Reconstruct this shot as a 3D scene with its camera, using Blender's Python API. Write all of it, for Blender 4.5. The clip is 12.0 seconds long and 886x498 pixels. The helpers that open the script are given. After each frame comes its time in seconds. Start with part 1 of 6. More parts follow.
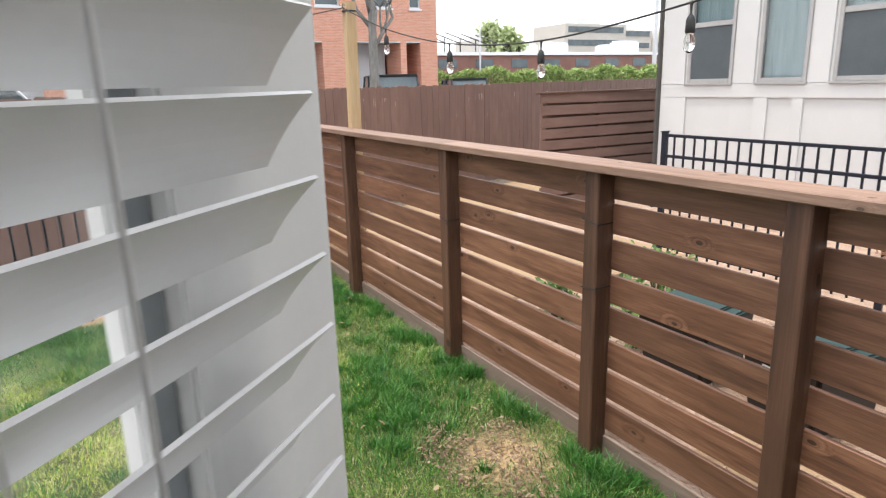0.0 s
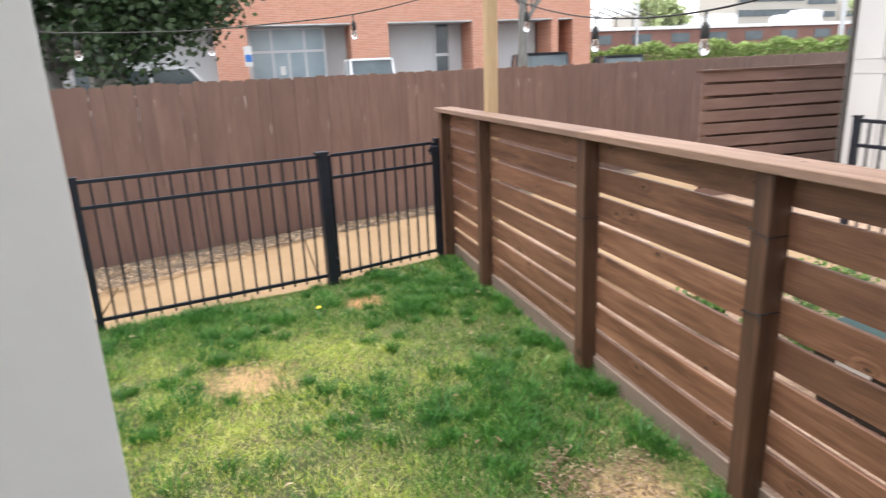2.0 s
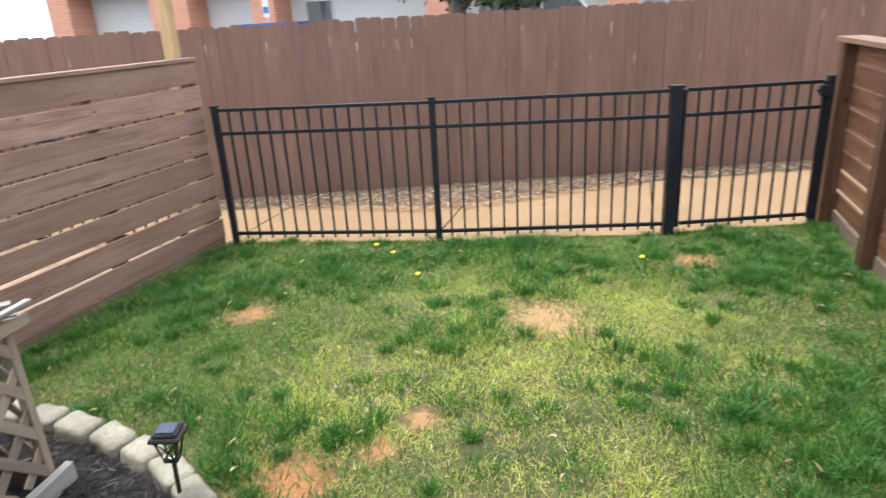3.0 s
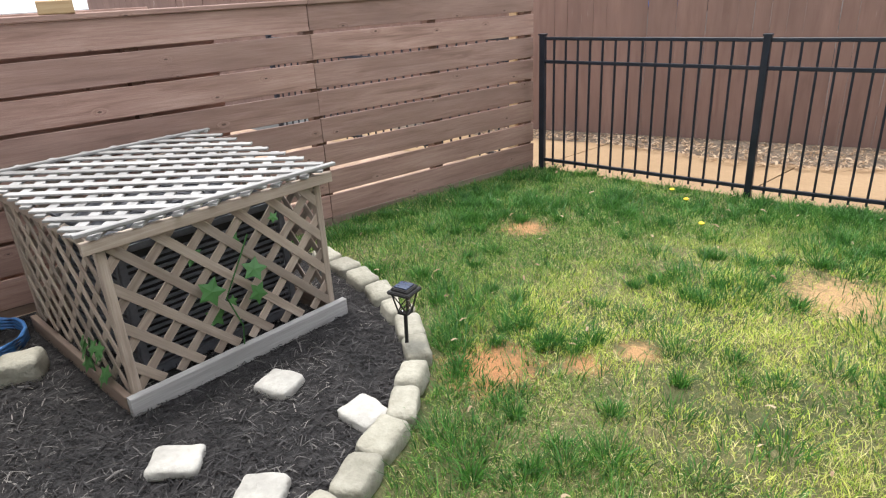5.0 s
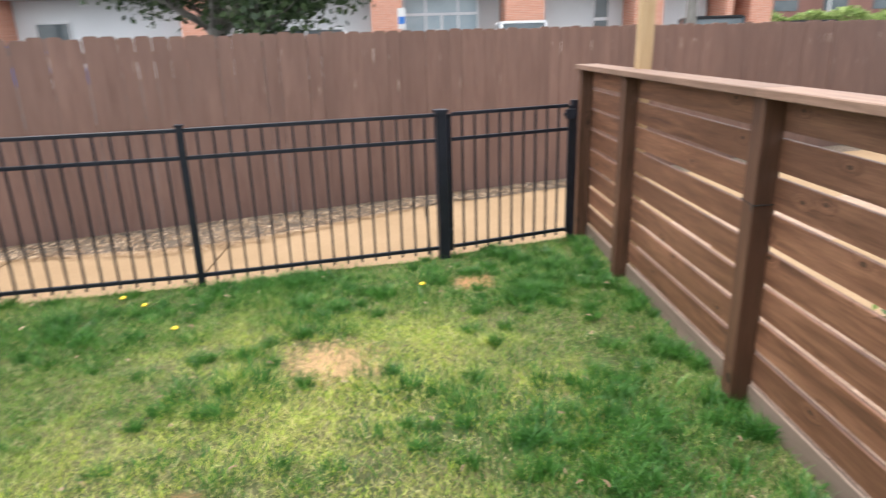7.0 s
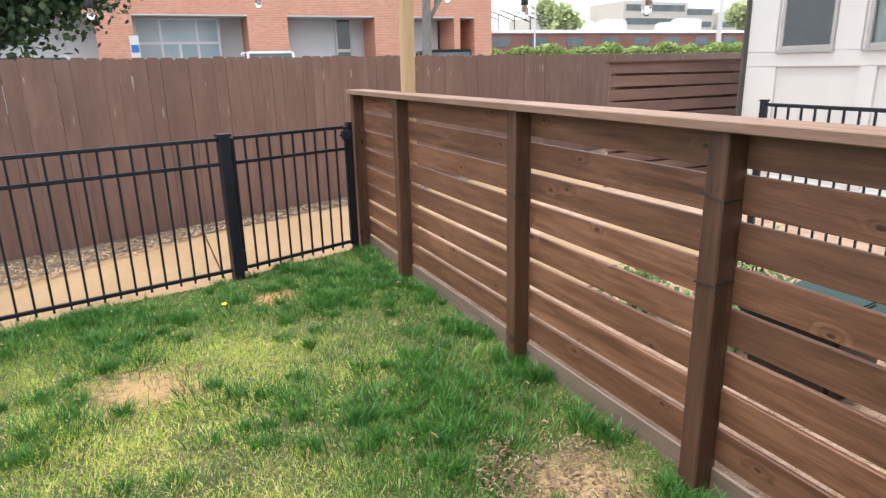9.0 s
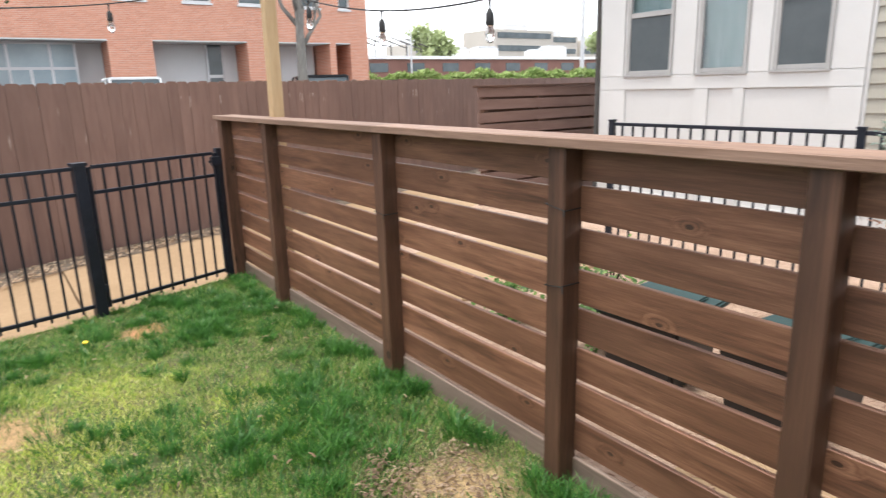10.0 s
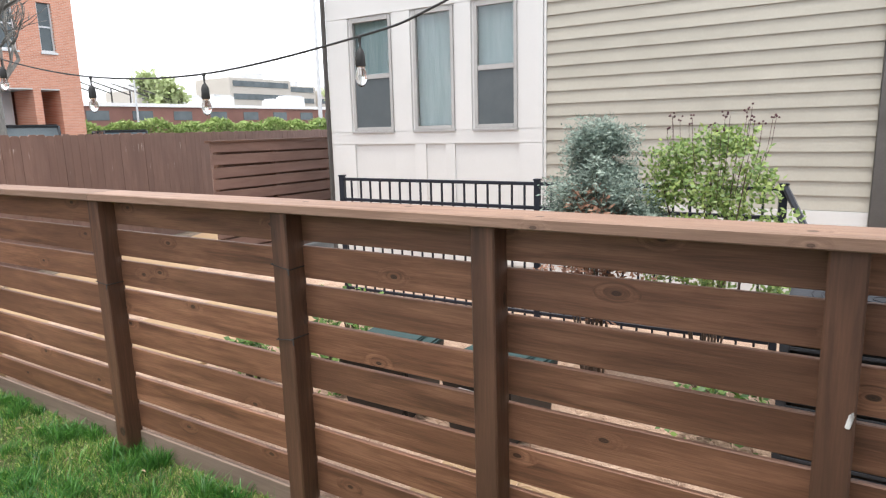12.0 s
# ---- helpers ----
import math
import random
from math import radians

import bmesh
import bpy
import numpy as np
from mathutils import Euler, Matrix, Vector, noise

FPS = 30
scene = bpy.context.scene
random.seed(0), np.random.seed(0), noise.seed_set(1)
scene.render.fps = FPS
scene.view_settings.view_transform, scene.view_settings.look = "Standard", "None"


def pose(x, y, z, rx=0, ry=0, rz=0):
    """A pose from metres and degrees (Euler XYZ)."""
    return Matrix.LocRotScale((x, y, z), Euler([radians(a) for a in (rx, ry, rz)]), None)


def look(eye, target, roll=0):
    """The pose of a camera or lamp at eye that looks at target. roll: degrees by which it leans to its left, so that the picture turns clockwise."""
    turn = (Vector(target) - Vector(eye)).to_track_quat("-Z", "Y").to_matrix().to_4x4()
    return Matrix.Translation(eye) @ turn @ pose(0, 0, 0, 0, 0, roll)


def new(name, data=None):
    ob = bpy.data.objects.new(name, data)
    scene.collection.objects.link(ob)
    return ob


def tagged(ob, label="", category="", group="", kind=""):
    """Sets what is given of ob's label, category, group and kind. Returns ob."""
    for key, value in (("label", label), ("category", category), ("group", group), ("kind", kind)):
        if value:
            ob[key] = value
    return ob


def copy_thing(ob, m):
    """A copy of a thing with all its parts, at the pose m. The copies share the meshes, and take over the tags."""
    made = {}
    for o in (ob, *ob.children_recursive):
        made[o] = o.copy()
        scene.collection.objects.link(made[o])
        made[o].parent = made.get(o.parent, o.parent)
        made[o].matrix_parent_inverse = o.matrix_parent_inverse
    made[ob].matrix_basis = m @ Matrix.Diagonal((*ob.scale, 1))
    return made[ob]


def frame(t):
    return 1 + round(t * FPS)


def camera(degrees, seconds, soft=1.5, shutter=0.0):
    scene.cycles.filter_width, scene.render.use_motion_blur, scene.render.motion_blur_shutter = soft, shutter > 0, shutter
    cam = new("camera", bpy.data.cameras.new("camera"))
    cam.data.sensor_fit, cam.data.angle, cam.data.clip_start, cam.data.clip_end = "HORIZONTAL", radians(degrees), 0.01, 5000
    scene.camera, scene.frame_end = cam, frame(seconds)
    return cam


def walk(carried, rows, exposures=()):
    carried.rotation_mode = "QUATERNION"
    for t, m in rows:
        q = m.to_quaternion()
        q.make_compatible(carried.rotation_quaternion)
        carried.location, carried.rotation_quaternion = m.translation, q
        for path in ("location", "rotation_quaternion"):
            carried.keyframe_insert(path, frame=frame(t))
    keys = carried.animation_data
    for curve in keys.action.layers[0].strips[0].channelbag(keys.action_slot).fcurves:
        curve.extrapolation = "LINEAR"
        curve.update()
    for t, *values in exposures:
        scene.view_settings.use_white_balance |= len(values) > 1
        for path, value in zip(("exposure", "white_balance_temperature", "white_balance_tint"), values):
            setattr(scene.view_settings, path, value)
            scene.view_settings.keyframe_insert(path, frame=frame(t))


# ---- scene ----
cam = camera(69.3, 12.0, 1.2, 0.25)
PATH = [
    (0, (-0.774, -0.18, 1.822), (0.172, 1.509, 1.322), -1.6),
    (0.5, (-0.623, -0.098, 1.828), (0.211, 1.642, 1.301), -2.2),
    (1, (-0.558, -0.057, 1.836), (0.201, 1.714, 1.303), -2.6),
    (1.5, (-0.577, 0.025, 1.855), (0.227, 1.77, 1.3), -2.2),
    (2, (-0.553, 0.1, 1.835), (-0.021, 1.949, 1.29), -2.5),
    (2.2, (-0.522, 0.2, 1.82), (-0.199, 2.092, 1.26), -3.3),
    (2.5, (-0.48, 0.25, 1.782), (-0.41, 2.156, 1.182), -4.1),
    (2.7, (-0.418, 0.304, 1.783), (-0.621, 2.187, 1.139), -3.7),
    (4.3, (0.118, 0.527, 1.573), (-1.126, 1.912, 0.84), -3.5),
    (4.5, (0.134, 0.505, 1.579), (-1.193, 1.806, 0.838), -3.4),
    (5, (0.162, 0.481, 1.593), (-1.245, 1.687, 0.84), -3.2),
    (5.5, (0.131, 0.514, 1.622), (-1.221, 1.782, 0.873), -2.8),
    (6, (0.094, 0.597, 1.633), (-1.048, 2.064, 0.895), -2.7),
    (6.5, (-0.099, 0.68, 1.686), (-0.753, 2.439, 0.995), -1.8),
    (6.8, (-0.287, 0.699, 1.701), (-0.459, 2.58, 1.043), -1.3),
    (7, (-0.262, 0.702, 1.685), (-0.165, 2.602, 1.066), -1.7),
    (7.5, (-0.242, 0.583, 1.642), (0.281, 2.429, 1.078), -1.4),
    (7.7, (-0.268, 0.549, 1.651), (0.275, 2.387, 1.082), -1.9),
    (9.3, (-0.6, 0.345, 1.67), (0.301, 2.05, 1.139), -1.3),
    (9.5, (-0.585, 0.325, 1.675), (0.376, 2.004, 1.166), -1.5),
    (10, (-0.545, 0.245, 1.655), (0.572, 1.83, 1.165), -1.6),
    (10.5, (-0.518, 0.115, 1.717), (0.855, 1.499, 1.271), -1.5),
    (11, (-0.603, 0.076, 1.767), (0.782, 1.446, 1.312), -1.1),
    (11.5, (-0.61, 0.047, 1.749), (0.976, 1.203, 1.361), -1.1),
    (12, (-0.64, -0.005, 1.747), (1.019, 1.049, 1.377), -1.5),
]
walk(cam, [(t, look(eye, target, roll)) for t, eye, target, roll in PATH], [(0, 0.84), (1.5, 0.86), (2.5, 0.93), (4.5, 0.93), (5.5, 0.9), (6.5, 1.0), (7.5, 0.92), (9.5, 0.84), (12, 0.82)])

# ---- world and sun: bright, thinly overcast ----
SUN_ELEV, SUN_AZ = radians(78), radians(275)      # azimuth clockwise from +y
world = bpy.data.worlds.new("overcast_sky")
scene.world = world
world.use_nodes = True
wn = world.node_tree
bg = wn.nodes["Background"]
sky = wn.nodes.new("ShaderNodeTexSky")
sky.sky_type, sky.sun_disc = "NISHITA", False
sky.sun_elevation, sky.sun_rotation = SUN_ELEV, SUN_AZ
sky.dust_density, sky.air_density, sky.ozone_density = 4.0, 1.0, 1.0
cloud = wn.nodes.new("ShaderNodeMix")
cloud.data_type = "RGBA"
cloud.inputs["Factor"].default_value = 0.72
cloud.inputs[7].default_value = (10.5, 10.7, 11.2, 1)
wn.links.new(sky.outputs[0], cloud.inputs[6])
wn.links.new(cloud.outputs[2], bg.inputs[0])
bg.inputs[1].default_value = 0.146
sun_data = bpy.data.lights.new("sun", "SUN")
sun_data.energy, sun_data.angle, sun_data.color = 2.0, radians(10), (1.0, 0.97, 0.93)
sun = new("sun", sun_data)
sun_dir = Vector((math.sin(SUN_AZ) * math.cos(SUN_ELEV), math.cos(SUN_AZ) * math.cos(SUN_ELEV), math.sin(SUN_ELEV)))
sun.matrix_world = look(sun_dir * 40, (0, 0, 0))


# ---- materials ----
def nodes(name):
    m = bpy.data.materials.new(name)
    m.use_nodes = True
    nt = m.node_tree
    return m, nt, nt.nodes["Principled BSDF"]


def noise_node(nt, vec, scale, detail=4.0, rough=0.55, w=None):
    n = nt.nodes.new("ShaderNodeTexNoise")
    n.inputs["Scale"].default_value, n.inputs["Detail"].default_value, n.inputs["Roughness"].default_value = scale, detail, rough
    if w is not None:
        n.noise_dimensions = "4D"
        nt.links.new(w, n.inputs["W"])
    nt.links.new(vec, n.inputs["Vector"])
    return n.outputs["Fac"]


def ramp(nt, fac, stops):
    r = nt.nodes.new("ShaderNodeValToRGB")
    while len(r.color_ramp.elements) < len(stops):
        r.color_ramp.elements.new(0.5)
    for e, (p, c) in zip(r.color_ramp.elements, stops):
        e.position, e.color = p, (*c, 1) if len(c) == 3 else c
    nt.links.new(fac, r.inputs[0])
    return r.outputs[0]


def mixc(nt, fac, a, b, mode="MIX"):
    m = nt.nodes.new("ShaderNodeMix")
    m.data_type, m.blend_type = "RGBA", mode
    for sock, v in ((m.inputs["Factor"], fac), (m.inputs[6], a), (m.inputs[7], b)):
        if isinstance(v, (int, float)):
            sock.default_value = v
        elif isinstance(v, tuple):
            sock.default_value = (*v, 1)
        else:
            nt.links.new(v, sock)
    return m.outputs[2]


def math_node(nt, op, a, b):
    m = nt.nodes.new("ShaderNodeMath")
    m.operation = op
    for sock, v in zip(m.inputs, (a, b)):
        if isinstance(v, (int, float)):
            sock.default_value = v
        else:
            nt.links.new(v, sock)
    return m.outputs[0]


def bump(nt, bsdf, height, strength, dist=0.01):
    b = nt.nodes.new("ShaderNodeBump")
    b.inputs["Strength"].default_value, b.inputs["Distance"].default_value = strength, dist
    nt.links.new(height, b.inputs["Height"])
    nt.links.new(b.outputs[0], bsdf.inputs["Normal"])


def coords(nt, scale=(1, 1, 1)):
    tc = nt.nodes.new("ShaderNodeTexCoord")
    mp = nt.nodes.new("ShaderNodeMapping")
    mp.inputs["Scale"].default_value = scale
    nt.links.new(tc.outputs["Object"], mp.inputs["Vector"])
    return mp.outputs[0]


def rand100(nt):
    oi = nt.nodes.new("ShaderNodeObjectInfo")
    return math_node(nt, "MULTIPLY", oi.outputs["Random"], 97.0), oi.outputs["Random"]


def wood(name, dark, mid, light, rough=0.7, knots=0.0, spread=0.35, grain=1.0):
    """Boards whose length runs along local x; the grain swells round the knots."""
    m, nt, b = nodes(name)
    w, r = rand100(nt)
    wg = w
    if knots:
        shift = nt.nodes.new("ShaderNodeCombineXYZ")
        nt.links.new(w, shift.inputs[0])
        nt.links.new(math_node(nt, "MULTIPLY", w, 0.37), shift.inputs[1])
        add = nt.nodes.new("ShaderNodeVectorMath")
        face = nt.nodes.new("ShaderNodeSeparateXYZ")
        nt.links.new(coords(nt, (1.0, 1.0, 2.0)), face.inputs[0])
        flat = nt.nodes.new("ShaderNodeCombineXYZ")
        nt.links.new(face.outputs[0], flat.inputs[0])
        nt.links.new(math_node(nt, "ADD", face.outputs[2], face.outputs[1]), flat.inputs[1])
        nt.links.new(flat.outputs[0], add.inputs[0])
        nt.links.new(shift.outputs[0], add.inputs[1])
        v = nt.nodes.new("ShaderNodeTexVoronoi")
        v.voronoi_dimensions = "2D"
        v.inputs["Scale"].default_value = 2.1
        nt.links.new(add.outputs[0], v.inputs["Vector"])
        cell = nt.nodes.new("ShaderNodeSeparateXYZ")
        nt.links.new(v.outputs["Color"], cell.inputs[0])
        gate = ramp(nt, cell.outputs[0], [(0.38, (0, 0, 0)), (0.42, (1, 1, 1))])
        away = math_node(nt, "ADD", v.outputs["Distance"], math_node(nt, "SUBTRACT", 1.0, gate))
        near = ramp(nt, away, [(0.0, (1, 1, 1)), (knots * 2.0, (0.4,) * 3), (knots * 5.0, (0, 0, 0))])
        wg = math_node(nt, "ADD", w, math_node(nt, "MULTIPLY", near, 2.2))
    g = noise_node(nt, coords(nt, (0.8, 10 * grain, 10 * grain)), 2.4, 6, 0.6, wg)
    g.node.inputs["Distortion"].default_value = 0.5
    broad = noise_node(nt, coords(nt, (0.9, 3, 3)), 1.3, 3, 0.5, w)
    fine = noise_node(nt, coords(nt, (5, 120, 120)), 1.5, 3, 0.6, wg)
    c = ramp(nt, g, [(0.30, dark), (0.46, mid), (0.56, tuple(0.5 * (x + y) for x, y in zip(mid, light))), (0.72, light)])
    c = mixc(nt, ramp(nt, broad, [(0.38, (0, 0, 0)), (0.7, (0.8,) * 3)]), c, tuple(x * 0.74 for x in mid))
    tint = ramp(nt, r, [(0.0, (1 - spread,) * 3), (1.0, (1 + spread * 0.3,) * 3)])
    c = mixc(nt, 1.0, c, tint, "MULTIPLY")
    c = mixc(nt, ramp(nt, fine, [(0.40, (0.3,) * 3), (0.6, (0, 0, 0))]), c, dark)
    if knots:
        wob = math_node(nt, "ADD", away, math_node(nt, "MULTIPLY", math_node(nt, "SUBTRACT", g, 0.5), 0.05))
        c = mixc(nt, ramp(nt, wob, [(knots * 0.9, (0.5,) * 3), (knots * 1.9, (0, 0, 0))]), c, tuple(0.55 * (x + y) for x, y in zip(dark, mid)))
        c = mixc(nt, ramp(nt, wob, [(0.0, (1, 1, 1)), (knots * 0.35, (0.75,) * 3), (knots * 0.7, (0.95,) * 3), (knots * 0.9, (0.85,) * 3), (knots * 1.25, (0, 0, 0))]), c, tuple(x * 0.45 for x in dark))
    nt.links.new(c, b.inputs["Base Color"])
    b.inputs["Roughness"].default_value = rough
    bump(nt, b, math_node(nt, "ADD", g, math_node(nt, "MULTIPLY", fine, 0.6)), 0.4, 0.004)
    return m


def plain(name, a, c, scale=6.0, rough=0.6, metal=0.0, bumps=0.15, fine=60.0, dist=0.004, per_object=0.0, stretch=(1, 1, 1), speck=0.3, gloss=0.5):
    """A painted, mineral or metal surface with broad and fine variation."""
    m, nt, b = nodes(name)
    vec = coords(nt, stretch)
    w, r = rand100(nt)
    broad = noise_node(nt, vec, scale, 4, 0.55, w)
    grit = noise_node(nt, vec, fine, 3, 0.6, w)
    col = ramp(nt, broad, [(0.3, a), (0.7, c)])
    col = mixc(nt, ramp(nt, grit, [(0.4, (speck,) * 3), (0.62, (0, 0, 0))]), col, tuple(x * 0.75 for x in a))
    if per_object:
        col = mixc(nt, 1.0, col, ramp(nt, r, [(0, (1 - per_object,) * 3), (1, (1 + per_object * 0.4,) * 3)]), "MULTIPLY")
    nt.links.new(col, b.inputs["Base Color"])
    b.inputs["Roughness"].default_value, b.inputs["Metallic"].default_value = rough, metal
    b.inputs["Specular IOR Level"].default_value = gloss
    bump(nt, b, math_node(nt, "ADD", broad, grit), bumps, dist)
    return m


def glass(name, tint=(1, 1, 1), rough=0.0):
    m, nt, b = nodes(name)
    b.inputs["Base Color"].default_value = (*tint, 1)
    b.inputs["Transmission Weight"].default_value, b.inputs["Roughness"].default_value, b.inputs["IOR"].default_value = 1.0, rough, 1.45
    return m


def translucent(nt, b, col, share):
    """Light passes through thin leaves and blades."""
    nt.links.new(col, b.inputs["Base Color"])
    t, mix = nt.nodes.new("ShaderNodeBsdfTranslucent"), nt.nodes.new("ShaderNodeMixShader")
    nt.links.new(col, t.inputs["Color"])
    mix.inputs[0].default_value = share
    nt.links.new(b.outputs[0], mix.inputs[1])
    nt.links.new(t.outputs[0], mix.inputs[2])
    nt.links.new(mix.outputs[0], nt.nodes["Material Output"].inputs["Surface"])


def leafy(name, stops, rough=0.55, scale=1.5):
    """Foliage, varied leaf by leaf and in broad clumps."""
    m, nt, b = nodes(name)
    geo = nt.nodes.new("ShaderNodeNewGeometry")
    tc = nt.nodes.new("ShaderNodeTexCoord")
    n = noise_node(nt, tc.outputs["Object"], scale, 3)
    f = math_node(nt, "ADD", math_node(nt, "MULTIPLY", geo.outputs["Random Per Island"], 0.5), math_node(nt, "MULTIPLY", n, 0.5))
    translucent(nt, b, ramp(nt, f, stops), 0.3)
    b.inputs["Roughness"].default_value = rough
    return m


M_FENCE = wood("brown_stained_cedar", (0.066, 0.028, 0.015), (0.212, 0.095, 0.052), (0.375, 0.187, 0.108), 0.55, 0.034, 0.30)
M_POST = wood("brown_stained_post", (0.042, 0.019, 0.011), (0.112, 0.052, 0.030), (0.185, 0.089, 0.052), 0.58, 0.045, 0.15)
M_CAP = wood("faded_brown_cap", (0.14, 0.082, 0.056), (0.235, 0.142, 0.098), (0.315, 0.203, 0.146), 0.68, 0.026, 0.15)
M_KICK = wood("weathered_kickboard", (0.14, 0.10, 0.075), (0.23, 0.165, 0.125), (0.31, 0.235, 0.185), 0.8, 0.0, 0.2)
M_LEFT = wood("faded_brown_privacy_boards", (0.19, 0.112, 0.087), (0.355, 0.222, 0.178), (0.46, 0.312, 0.258), 0.66, 0.022, 0.24)
M_TALL = wood("dull_brown_pickets", (0.158, 0.092, 0.072), (0.205, 0.122, 0.097), (0.234, 0.145, 0.117), 0.75, 0.0, 0.08, 0.6)


def drips(m):
    """Pale resin streaks running down below the rails."""
    nt = m.node_tree
    b = nt.nodes["Principled BSDF"]
    old = b.inputs["Base Color"].links[0].from_socket
    w, r = rand100(nt)
    streak = noise_node(nt, coords(nt, (2.2, 0, 42)), 1.0, 1, 0.4, w)
    sep = nt.nodes.new("ShaderNodeSeparateXYZ")
    nt.links.new(coords(nt), sep.inputs[0])
    band = ramp(nt, math_node(nt, "DIVIDE", sep.outputs[0], 2.0), [(0.58, (0, 0, 0)), (0.63, (0.8,) * 3), (0.67, (0, 0, 0)), (0.74, (0, 0, 0)), (0.77, (1, 1, 1)), (0.815, (1, 1, 1)), (0.82, (0, 0, 0))])
    f = math_node(nt, "MULTIPLY", ramp(nt, streak, [(0.69, (0, 0, 0)), (0.74, (0.7,) * 3)]), band)
    nt.links.new(mixc(nt, f, old, (0.55, 0.47, 0.42)), b.inputs["Base Color"])


drips(M_TALL)
M_GREYWOOD = wood("sun_bleached_lattice", (0.20, 0.195, 0.19), (0.345, 0.34, 0.33), (0.50, 0.495, 0.48), 0.8, 0.0, 0.35)
M_TANWOOD = wood("tan_weathered_wood", (0.21, 0.16, 0.125), (0.37, 0.30, 0.24), (0.52, 0.445, 0.37), 0.8, 0.0, 0.35)
M_YELLOW = wood("yellow_pine_post", (0.36, 0.235, 0.11), (0.47, 0.325, 0.175), (0.56, 0.42, 0.25), 0.65, 0.02, 0.1)
M_IRON = plain("black_powder_coat", (0.011, 0.013, 0.019), (0.02, 0.024, 0.036), 8, 0.42, 0.0, 0.1, gloss=0.3)
M_CONC = plain("sandy_concrete", (0.27, 0.178, 0.096), (0.345, 0.235, 0.135), 1.3, 0.9, 0, 0.3, 45, 0.006)
M_STONE = plain("grey_edging_stone", (0.25, 0.24, 0.19), (0.40, 0.385, 0.32), 9, 0.92, 0, 0.7, 40, 0.012, 0.25)
M_PAVER = plain("pale_square_stone", (0.32, 0.312, 0.285), (0.47, 0.46, 0.425), 9, 0.9, 0, 0.6, 45, 0.01, 0.2)
M_WHITE = plain("white_paint", (0.82, 0.82, 0.81), (0.86, 0.86, 0.85), 3, 0.5, 0, 0.05, speck=0.06)
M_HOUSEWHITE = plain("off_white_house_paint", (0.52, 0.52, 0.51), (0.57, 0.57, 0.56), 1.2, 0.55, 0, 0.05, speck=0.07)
M_BLIND = plain("white_blind_slat", (0.82, 0.82, 0.82), (0.85, 0.85, 0.85), 3, 0.35, 0, 0.03, speck=0.04)
M_SIDING = plain("greige_lap_siding", (0.325, 0.308, 0.26), (0.37, 0.352, 0.30), 2, 0.7, 0, 0.12, 40, 0.003, 0.06, speck=0.12)
M_FRAME = plain("pale_grey_window_frame", (0.33, 0.325, 0.315), (0.38, 0.375, 0.365), 4, 0.5)
M_GLASS = glass("window_glass", (0.93, 0.96, 0.96))
M_BULB = glass("bulb_glass", (1, 1, 1))
M_RUBBER = plain("black_rubber", (0.012, 0.012, 0.012), (0.02, 0.02, 0.02), 20, 0.6)
M_GREYDARK = plain("dark_grey_trim", (0.06, 0.055, 0.05), (0.085, 0.08, 0.075), 4, 0.6)


# ---- mesh helpers ----
def finish(bm, name, smooth=False):
    me = bpy.data.meshes.new(name)
    bmesh.ops.recalc_face_normals(bm, faces=bm.faces)
    bm.to_mesh(me)
    bm.free()
    if smooth:
        for p in me.polygons:
            p.use_smooth = True
    return me


def part(name, bm, material, parent, label="", smooth=False, m=None):
    me = finish(bm, name, smooth) if isinstance(bm, bmesh.types.BMesh) else bm
    if material is not None and not me.materials:
        me.materials.append(material)
    ob = new(name, me)
    ob.parent = parent
    if m is not None:
        ob.matrix_basis = m
    if label:
        ob["label"] = label
    return ob


def thing(name, label, category, group="", kind="", m=None):
    ob = new(name)
    ob.empty_display_size = 0.1
    if m is not None:
        ob.matrix_basis = m
    return tagged(ob, label, category, group, kind)


def solo(name, bm, material, label, category, group="", kind="", smooth=False, m=None):
    ob = part(name, bm, material, None, "", smooth, m)
    return tagged(ob, label, category, group, kind)


def box(bm, lo, hi, m=None, bevel=0.0):
    cs = [Vector((x, y, z)) for x in (lo[0], hi[0]) for y in (lo[1], hi[1]) for z in (lo[2], hi[2])]
    if m is not None:
        cs = [m @ c for c in cs]
    vs = [bm.verts.new(c) for c in cs]
    fs = [bm.faces.new([vs[i] for i in f]) for f in ((0, 1, 3, 2), (4, 6, 7, 5), (0, 4, 5, 1), (2, 3, 7, 6), (0, 2, 6, 4), (1, 5, 7, 3))]
    if bevel:
        es = list({e for f in fs for e in f.edges})
        bmesh.ops.bevel(bm, geom=es, offset=bevel, segments=2, affect="EDGES", clamp_overlap=True)
    return bm


def boxes(*pairs, bevel=0.0):
    bm = bmesh.new()
    for lo, hi in pairs:
        box(bm, lo, hi, None, bevel)
    return bm


def prism(bm, pts, lo, hi, axis="x", m=None):
    """An outline pushed along an axis."""
    def place(a, b, t):
        v = {"x": (t, a, b), "y": (a, t, b), "z": (a, b, t)}[axis]
        return m @ Vector(v) if m is not None else Vector(v)
    one = [bm.verts.new(place(a, b, lo)) for a, b in pts]
    two = [bm.verts.new(place(a, b, hi)) for a, b in pts]
    n = len(pts)
    bm.faces.new(one[::-1]), bm.faces.new(two)
    for i in range(n):
        bm.faces.new((one[i], one[(i + 1) % n], two[(i + 1) % n], two[i]))
    return bm


